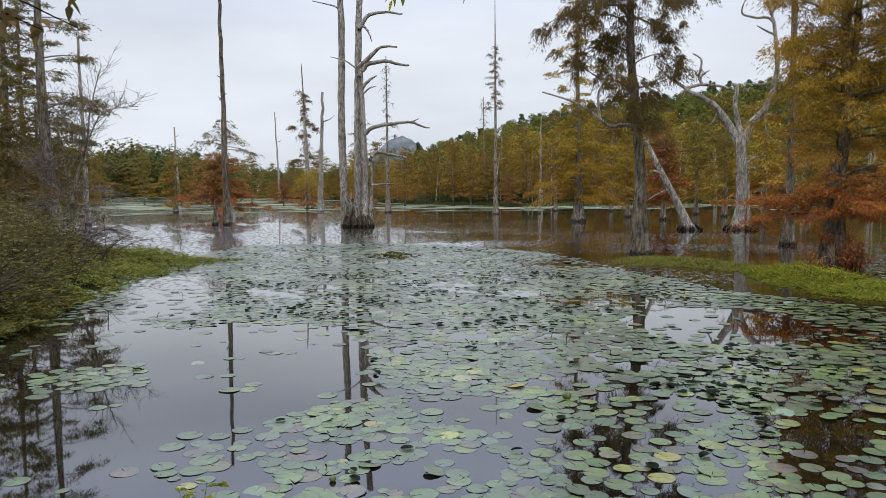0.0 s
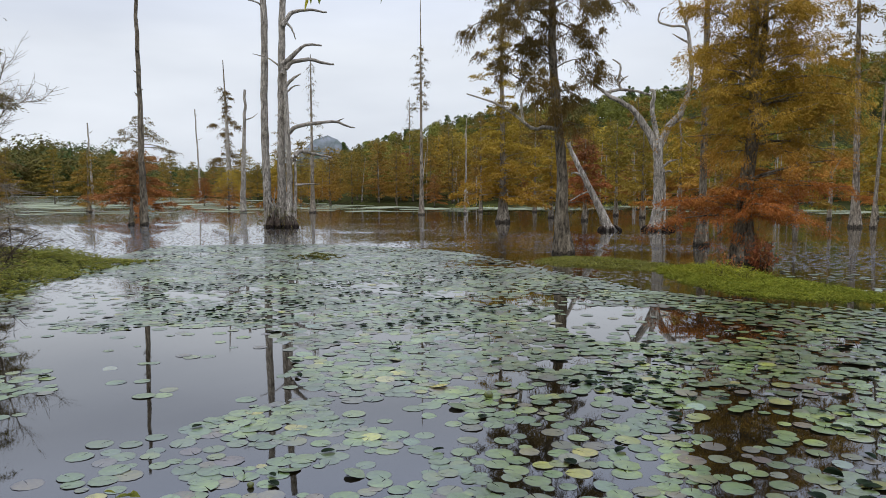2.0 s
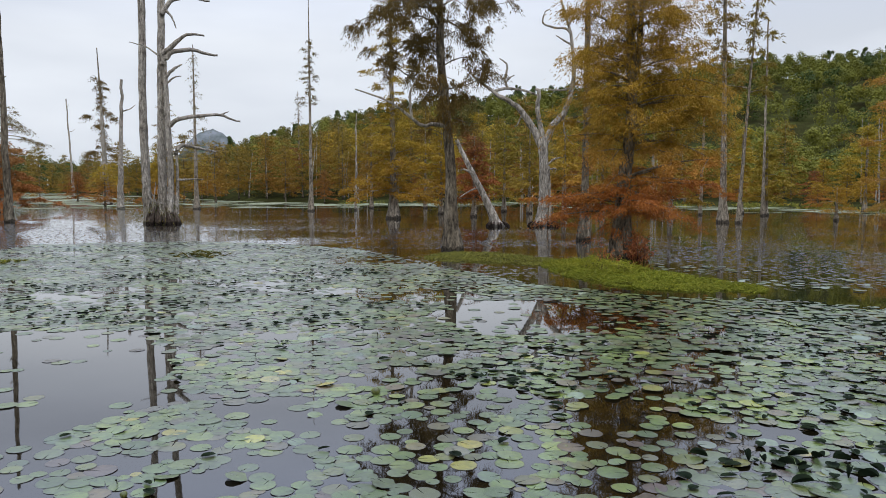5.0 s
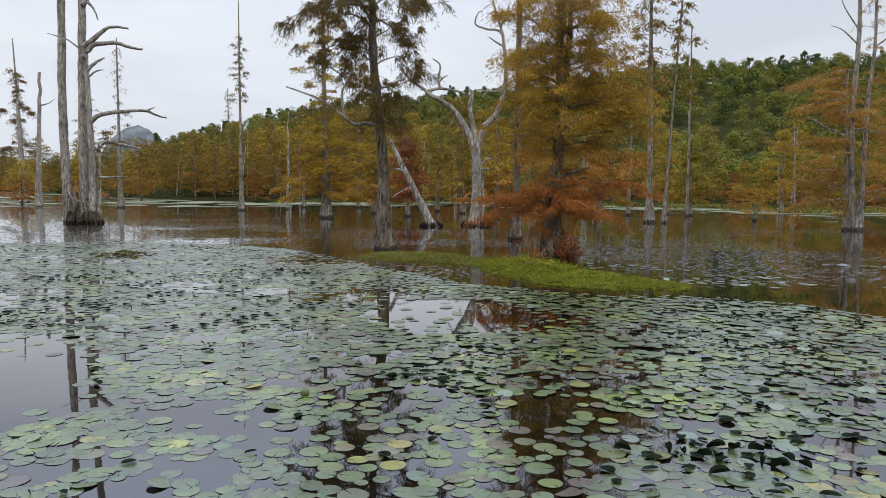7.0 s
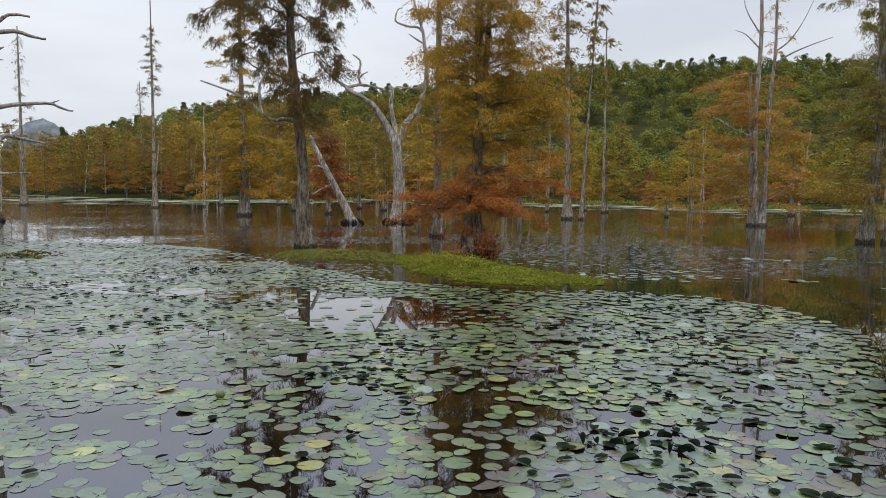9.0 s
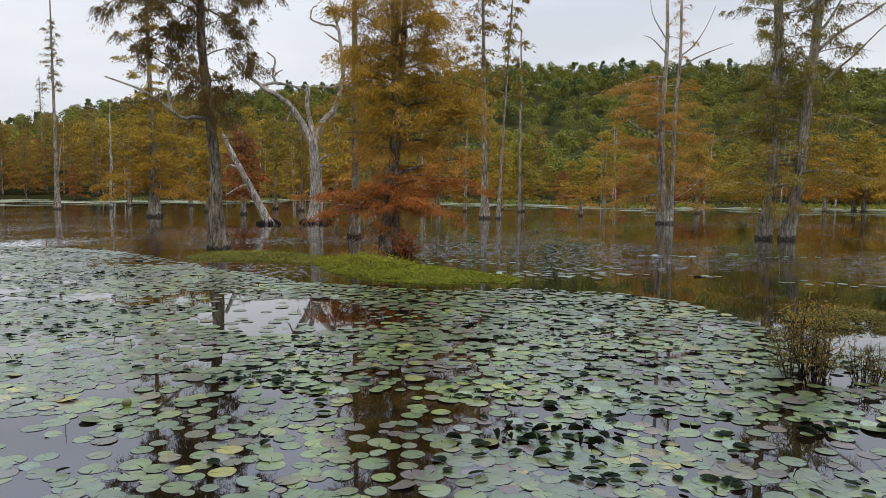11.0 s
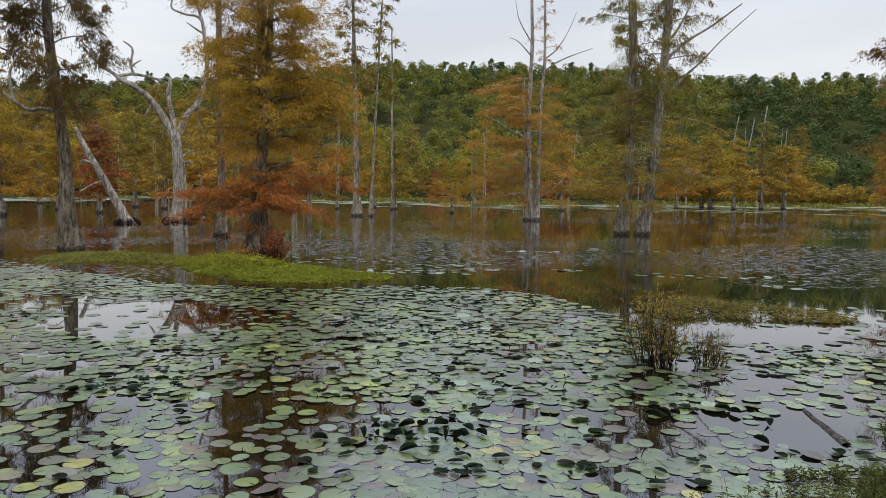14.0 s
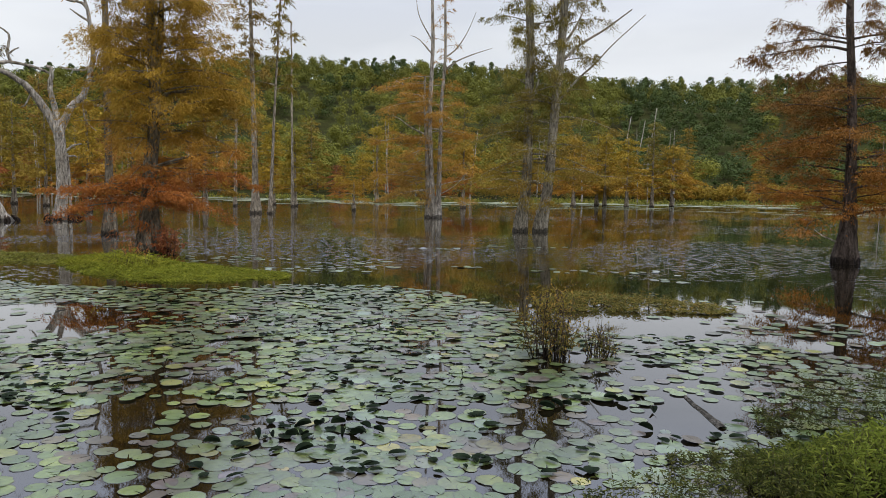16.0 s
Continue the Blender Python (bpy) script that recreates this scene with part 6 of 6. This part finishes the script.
hanging_twig("leafy_twig", (-0.25, 3.0, 2.75), (-0.13, 3.03, 2.42), 30, 0.042, LEAF_YELLOW, "yellow and green willow-like leaves hanging from above", 641)
hanging_twig("leafy_twig", (0.0, 3.0, 2.78), (-0.04, 3.03, 2.46), 12, 0.04, LEAF_YELLOW, "few green and yellow leaves hanging from above", 643)
hanging_twig("leafy_twig", (0.14, 3.0, 2.78), (0.115, 3.03, 2.43), 8, 0.04, LEAF_YELLOW, "small green leaf tuft hanging from above", 645)
hanging_twig("leafy_twig", (-1.7, 2.5, 2.6), (-1.21, 2.78, 2.34), 10, 0.055, LEAF_BROWN, "dry brown leaves on a hanging twig", 647, 0.5)
hanging_twig("leafy_twig", (-1.75, 2.5, 2.4), (-1.2, 2.78, 2.25), 7, 0.055, LEAF_BROWN, "curled dry leaves on a bare twig", 649, 0.5)
hanging_twig("leafy_twig", (-1.9, 2.4, 2.4), (-1.31, 2.75, 2.24), 12, 0.06, LEAF_BROWN, "brown autumn leaves on a drooping twig", 651, 0.55)

# ---------------------------------------------------------------- floating leaves


def cover(x, y):
    """How much of the water the lily pads hide, from 0 to 1."""
    az, r = np.degrees(np.arctan2(x - 0.16, y - 0.1)), np.hypot(x - 0.16, y - 0.1)
    rim = np.interp(az, [-40, -24, -19, -15, -5, 2, 7, 11, 14, 20, 30, 37, 44, 49, 55, 58, 62, 72, 78, 90], [9, 17, 21, 25, 24.5, 22.5, 20.5, 17.6, 15.6, 13.2, 11.9, 12.3, 12.1, 11.5, 9.6, 8.6, 8.7, 8.9, 8.4, 8.0])
    c = np.where(r < rim, 0.8, 0.0) * np.clip((rim - r) / 0.8 + 0.35, 0, 1)
    c = c * np.clip(0.86 + 0.5 * wob(x, y, 1.25) + 0.25 * wob(x, y, 3.1), 0.12, 1.2)

    def hole(a0, r0, da, dr, left):
        q = ((az - a0) / da) ** 2 + ((r - r0) / dr) ** 2 + 0.35 * wob(x, y, 2.3)
        return np.where(q < 1, left, 1.0)

    c = c * hole(-17, 7.8, 10.5, 2.3, 0.025) * hole(-29, 7.0, 9.0, 4.5, 0.02) * hole(-21, 5.2, 7, 1.5, 0.3) * hole(-25, 12.5, 4.5, 2.2, 0.35) * hole(-22, 15, 4, 1.3, 0.3) * hole(-20.5, 13.6, 3.4, 2.8, 0.08)
    c = c * hole(19.0, 9.9, 6.6, 1.4, 0.02) * hole(13.0, 11.5, 3.4, 0.75, 0.08) * hole(24.5, 9.5, 4.0, 0.75, 0.08) * hole(8.5, 11.6, 2.6, 0.5, 0.2)
    c = c * hole(8.5, 17.3, 4.0, 1.1, 0.15) * hole(0, 13.5, 2.0, 0.5, 0.2) * hole(5, 12.3, 2.5, 0.4, 0.15) * hole(-10, 13.2, 3, 0.4, 0.2) * hole(-6, 9.3, 3.0, 0.5, 0.3)
    c = c * hole(66, 6.3, 6.0, 0.9, 0.18) * hole(73, 7.6, 5.0, 0.9, 0.4) * hole(62, 7.9, 3, 0.6, 0.6) * hole(58, 4.1, 6, 0.5, 0.5) * hole(33, 7.2, 3, 0.35, 0.4) * hole(27, 6.6, 4, 0.3, 0.45) * hole(4, 5.0, 3, 0.4, 0.5)
    c = c * hole(12.0, 5.0, 5.5, 1.1, 0.36) * hole(27.6, 5.2, 4.5, 1.2, 0.4)
    drift = wob(x, y, 2.1) + 0.7 * wob(y + 3, x - 2, 4.6)
    bare = np.interp(az, [-30, -12, 8, 24, 45, 58, 80], [-0.02, -0.17, -0.28, -0.38, -0.5, -0.38, -0.1]) - np.clip((r - 7.0) / 2.2, 0, 1) * np.interp(az, [-30, 2, 14], [0.25, 0.38, 0.75])
    c = np.where(drift < bare, c * 0.03, c)
    c = np.where((az > -30) & (az < -23) & (np.abs(r - 7.6) < 0.5), np.maximum(c, 0.5), c)
    c = np.where((az > 74) & (r > 5.6) & (r < 7.6), 0.5, c)
    c = np.where(inside(ISLAND, x, y) | inside(SMALL_ISLAND, x, y) | (bank_depth(x, y) > -0.15), 0, c)
    return np.where(np.hypot(x - 6.45, y - 3.95) < 0.28, 0, c)


def pad_shape(n, rng):
    """One lily pad of radius 1: a notched leaf with a lifted, wavy rim. Vertices, faces, leaf coordinates."""
    a = np.linspace(0.06, 2 * math.pi - 0.06, n)
    lift = 0.004 + 0.008 * rng.uniform() * np.sin(a * 2 + rng.uniform(0, 6)) + 0.008 * np.sin(a * 5 + rng.uniform(0, 6))
    edge = 1 + 0.03 * np.sin(a * 3 + rng.uniform(0, 6)) + 0.015 * np.sin(a * 8)
    rings = [(0.93, 0.006 + lift * 0.4), (1.0, lift)]
    v, uv = [(0.0, 0.0, 0.0)], [(0.5, 0.0)]
    for q, z in rings:
        for t, e, zz in zip(a, edge, np.broadcast_to(z, n)):
            v.append((q * e * math.cos(t), q * e * math.sin(t), zz))
            uv.append((t / (2 * math.pi), q))
    tri = [(0, 1 + i, 2 + i) for i in range(n - 1)]
    quad = [(1 + i, 1 + n + i, 2 + n + i, 2 + i) for i in range(n - 1)]
    return np.array(v), np.array(tri), np.array(quad), np.array(uv)


def build_pads():
    rng = np.random.default_rng(701)
    cell, grid, spots = 0.26, {}, []
    n = 240000
    az = rng.uniform(-36, 84, n)
    r = np.sqrt(rng.uniform(3.2**2, 26**2, n))
    xs, ys = 0.16 + r * np.sin(np.radians(az)), 0.1 + r * np.cos(np.radians(az))
    c = cover(xs, ys)
    keep = rng.uniform(0, 1, n) < np.clip(c * 1.15, 0, 1)
    for x, y, rr, cc in zip(xs[keep], ys[keep], r[keep], c[keep]):
        q = rng.uniform(0.06, 0.098) if rng.random() < 0.82 else rng.uniform(0.036, 0.06)
        i, j = int(math.floor(x / cell)), int(math.floor(y / cell))
        tight = 0.54 if cc > 0.55 else 0.74
        if all((x - a) ** 2 + (y - b) ** 2 > (tight * (q + s)) ** 2 for di in (-1, 0, 1) for dj in (-1, 0, 1) for a, b, s in grid.get((i + di, j + dj), ())):
            grid.setdefault((i, j), []).append((x, y, q))
            spots.append((x, y, q, rr))
    for az, r, w in ((37.5, 14.2, 0.7), (38.7, 14.6, 0.6), (42, 15.6, 0.4), (44.5, 14.8, 0.35), (30.5, 16.2, 0.8), (32.0, 16.5, 0.7), (51, 15, 0.3), (58, 14.6, 0.35), (63, 15.0, 0.4), (66, 13.8, 0.3),
                     (69, 11.8, 0.3), (71, 10.8, 0.5), (74, 9.7, 0.7), (77, 10.0, 0.8), (79, 9.4, 0.8), (47, 19, 0.4), (53.5, 20, 0.5)):
        for _ in range(int(26 * w)):
            u, v = rng.normal(size=2) * [w, w * 0.4]
            c, sn = math.cos(radians(az)), math.sin(radians(az))
            x, y = 0.16 + r * sn + u * c + v * sn, 0.1 + r * c - u * sn + v * c
            spots.append((x, y, rng.uniform(0.06, 0.1), r))
    spots.sort(key=lambda s: s[3])
    shapes = [pad_shape(17, rng) for _ in range(8)]
    meshes = []
    for v, tri, quad, uv in shapes:
        bag = Bag().add(v, tri, uv)
        bag.f[4] = [quad]
        meshes.append(bag.mesh("lily_pad", PAD_ONE))
    field = Bag()
    small = [pad_shape(12, rng) for _ in range(8)]
    tiny = [pad_shape(8, rng) for _ in range(8)]
    for k, (x, y, q, rr) in enumerate(spots):
        turn = rng.uniform(0, 6.28)
        tilt = rng.normal(size=2) * (0.016 if rng.random() < (0.94 if x < y * 0.35 else 0.86) else 0.08)
        z = 0.0008 + 0.0005 * (k % 5) + abs(tilt).sum() * q * 0.3
        # pads raised by bearing and distance from the camera, to open dark slots below
        z += np.interp(rr, [5.0, 7.0, 11, 16], [0.0, 0.026, 0.026, 0.012]) * np.interp(x / y, [0.12, 0.45], [0, 1]) * rng.random() ** 3
        rot = Euler((tilt[0], tilt[1], turn)).to_matrix()
        if k < 300:
            ob = new("lily_pad", meshes[k % 8])
            ob.matrix_basis = Matrix.Translation((x, y, z)) @ rot.to_4x4() @ Matrix.Diagonal((q, q * rng.uniform(0.9, 1.0), q, 1))
            tagged(ob, "round waxy green lily pad floating on the pond", "lily pad", "lily pads")
        else:
            v, tri, quad, uv = (small if rr < 11 else tiny)[k % 8]
            w = v @ np.array(rot).T * q + (x, y, z)
            base = field.n
            field.add(w, tri, uv)
            field.f.setdefault(4, []).append(quad + base)
    tagged(field.part("lily_pad_field", PAD_MANY), "thousands of round green lily pads covering the pond", "lily pads", kind="stuff")


build_pads()


def folded_leaf(rng, q):
    """A pad that stands half out of the water, folded along its midrib. Vertices, faces."""
    n, out = 9, []
    a = np.linspace(-1.45, 1.45, n)
    open_angle = rng.uniform(0.35, 0.95)
    v = [(0, -q, 0.0), (0, q, 0.004 + q * 0.1)]
    for s in (-1, 1):
        for t in a:
            w = math.cos(t) * q * 1.05
            v.append((s * w * math.sin(open_angle) * 0.7, q * math.sin(t), 0.004 + 0.72 * w * math.cos(open_angle * 0.8)))
    f = []
    for s in (0, 1):
        o = 2 + s * n
        f += [(0, o + i, o + i + 1) for i in range(n - 1)] + [(0, o + n - 1, 1)]
    return np.array(v), np.array(f)


def build_folded():
    rng = np.random.default_rng(711)
    near = [(3.05, 4.14), (3.1, 4.05), (3.2, 3.96), (3.25, 3.91), (3.38, 4.08), (3.47, 4.01), (3.58, 3.95), (3.46, 3.75), (3.53, 3.68), (3.67, 3.77), (3.67, 3.63), (2.77, 4.23), (3.1, 3.7), (5.05, 3.12), (5.09, 3.05), (5.49, 2.9), (5.47, 2.79), (5.43, 2.51), (4.93, 3.13), (5.01, 2.36)]
    for x, y in near:
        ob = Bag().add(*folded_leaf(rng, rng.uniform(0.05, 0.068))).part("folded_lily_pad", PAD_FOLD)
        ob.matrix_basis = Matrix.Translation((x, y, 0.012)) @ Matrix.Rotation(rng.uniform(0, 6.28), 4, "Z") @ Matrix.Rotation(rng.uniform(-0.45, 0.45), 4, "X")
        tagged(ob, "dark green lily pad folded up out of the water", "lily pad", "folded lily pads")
    # curled pads over the field; many are added as shaded gaps between flat pads
    bag, stalks = Bag(), Bag()
    n = 22000
    az, r = rng.uniform(-30, 78, n), np.sqrt(rng.uniform(4.2**2, 24**2, n))
    x, y = 0.16 + r * np.sin(np.radians(az)), 0.1 + r * np.cos(np.radians(az))
    heap = np.where((az < 9) & (az > -20) & (r > 9.0) & (r < 15.5), 0.9, np.where((az > 14) & (r < 12.5), 0.62, 0.16)) * np.where((r > 21) & (az < -5), 2.5, 1) * np.clip(0.5 + 1.6 * wob(x, y, 1.7), 0.05, 2)
    ok = (rng.uniform(0, 1, n) < heap) & (cover(x, y) > 0.3)
    for a, b in zip(x[ok], y[ok]):
        v, f = folded_leaf(rng, rng.uniform(0.03, 0.062))
        t = rng.uniform(0, 6.28)
        m = np.array([[1.35 * math.cos(t), -math.sin(t), 0], [1.35 * math.sin(t), math.cos(t), 0], [0, 0, rng.uniform(0.15, 0.45)]])
        bag.add(v @ m.T + (a, b, 0.012), f)
    tagged(bag.part("folded_pads_with_gap_shade", PAD_FOLD), "dark curled lily pads, partly standing in for shaded gaps among the flat ones", "lily pads", kind="stuff")
    ok = (rng.uniform(0, 1, n) < 0.014) & (cover(x, y) > 0.05) & (r < 16)
    for a, b in zip(x[ok], y[ok]):
        h, l = rng.uniform(0.03, 0.085), rng.normal(size=2) * 0.03
        stalks.add(*tube(spline([(a, b, -0.03), (a + l[0] * 0.4, b + l[1] * 0.4, h * 0.6), (a + l[0], b + l[1], h)], 5), [0.003, 0.003, 0.003, 0.006, 0.003], 5))
    tagged(stalks.part("dead_stalks", TWIG), "short dark dead stalks standing out of the water", "stalks", kind="stuff")


build_folded()


def build_bud(x, y, q):
    e = root("lily_bud", (x, y, 0), "round green-yellow water lily bud on the surface", "flower bud")
    n, m = 8, 12
    v = [(q * math.sin(math.pi * i / (n - 1)) * math.cos(2 * math.pi * j / m) * (1 - 0.12 * math.cos(6 * math.pi * j / m)), q * math.sin(math.pi * i / (n - 1)) * math.sin(2 * math.pi * j / m),
          q * 0.7 - q * 0.95 * math.cos(math.pi * i / (n - 1))) for i in range(n) for j in range(m)]
    i, j = np.meshgrid(np.arange(n - 1), np.arange(m), indexing="ij")
    k = (j + 1) % m
    Bag().add(np.array(v), np.stack([i * m + j, i * m + k, (i + 1) * m + k, (i + 1) * m + j], -1).reshape(-1, 4)).part("petals", BUD, e)
    Bag().add(*tube(np.array([(0, 0, -0.2), (0, 0, 0.02)]), [0.008, 0.01], 6)).part("stem", TWIG, e)


build_bud(1.02, 6.12, 0.036)
build_bud(-0.62, 4.42, 0.02)


def build_far_margin():
    """Yellow-green sedge along the foot of the far woods."""
    rng = np.random.default_rng(725)
    n = 9000
    az = rng.uniform(6, 86, n)
    r = np.interp(az, SHORE_AZ, SHORE_R) + rng.uniform(-1.6, 2.4, n)
    x, y = r * np.sin(np.radians(az)), r * np.cos(np.radians(az))
    ok = wob(x, y, 0.21) + 0.5 * wob(x, y, 0.9) > np.interp(az, [6, 40, 60, 86], [0.35, 0.0, -0.5, -0.8])
    x, y = x[ok], y[ok]
    p = np.stack([x, y, np.clip(ground_height(x, y), 0.0, None)], -1)
    bag = Bag()
    blades(bag, p, rng.normal(size=(len(x), 3)) * 0.5 + UP, 0.34 * rng.uniform(0.4, 1.2, len(x)), 0.2, rng)
    tagged(bag.part("shore_sedge", LEAF_BANK, None, "", False), "yellow-green sedge along the far shore", "grass", kind="stuff")


build_far_margin()


def build_far_mats():
    """Sheets of small floating leaves under the far shore and loose rafts on the open water."""
    rng = np.random.default_rng(721)
    bag = Bag()
    spots = []
    for _ in range(420):
        az = rng.uniform(-26, 88)
        shore = np.interp(az, SHORE_AZ, SHORE_R)
        r = shore - abs(rng.normal()) * (0.10 * shore) - 0.3
        spots.append((az, r, rng.uniform(0.5, 2.2) * (r / 75), rng.uniform(0.25, 0.6)))
    for _ in range(150):
        az = rng.uniform(-26, 12)
        r = rng.uniform(62, 92)
        spots.append((az, r, rng.uniform(0.5, 2.4) * (r / 75), rng.uniform(0.3, 0.7)))
    for _ in range(170):
        az = rng.uniform(44, 88)
        r = rng.uniform(50, 80)
        spots.append((az, r, rng.uniform(0.3, 1.7), rng.uniform(0.12, 0.35)))
    for _ in range(160):
        az = rng.uniform(-26, -10)
        r = rng.uniform(90, 260)
        spots.append((az, r, rng.uniform(1.0, 5.0), rng.uniform(0.3, 0.8)))
    for az, r, w, flat in spots:
        o = polar(az, r, 0.012)
        k = 11
        a = np.linspace(0, 2 * math.pi, k, endpoint=False)
        q = w * rng.uniform(0.6, 1.15, k)
        c, s = math.cos(radians(az)), math.sin(radians(az))
        lx, ly = q * np.cos(a), q * np.sin(a) * flat
        v = np.stack([o[0] + lx * c + ly * s, o[1] - lx * s + ly * c, np.full(k, o[2] + rng.uniform(0, 0.01))], -1)
        v = np.vstack([[o[0], o[1], o[2] + 0.012], v])
        bag.add(v, np.array([(0, 1 + (i + 1) % k, 1 + i) for i in range(k)]))
    tagged(bag.part("floating_leaf_mats", MAT_FAR), "pale green mats of floating leaves near the far shore", "floating plants", kind="stuff")


build_far_mats()


def build_sunken_log():
    rng = np.random.default_rng(731)
    p = spline([(6.12, 2.62, -0.004), (5.93, 2.46, -0.006), (5.72, 2.26, -0.014), (5.42, 1.98, -0.02)], 12)
    ob = Bag().add(*tube(p, np.linspace(0.01, 0.042, 12), 8, None, 0.15, rng)).part("sunken_log", DEADWOOD)
    tagged(ob, "grey waterlogged branch lying at the surface by the bank", "log")


build_sunken_log()
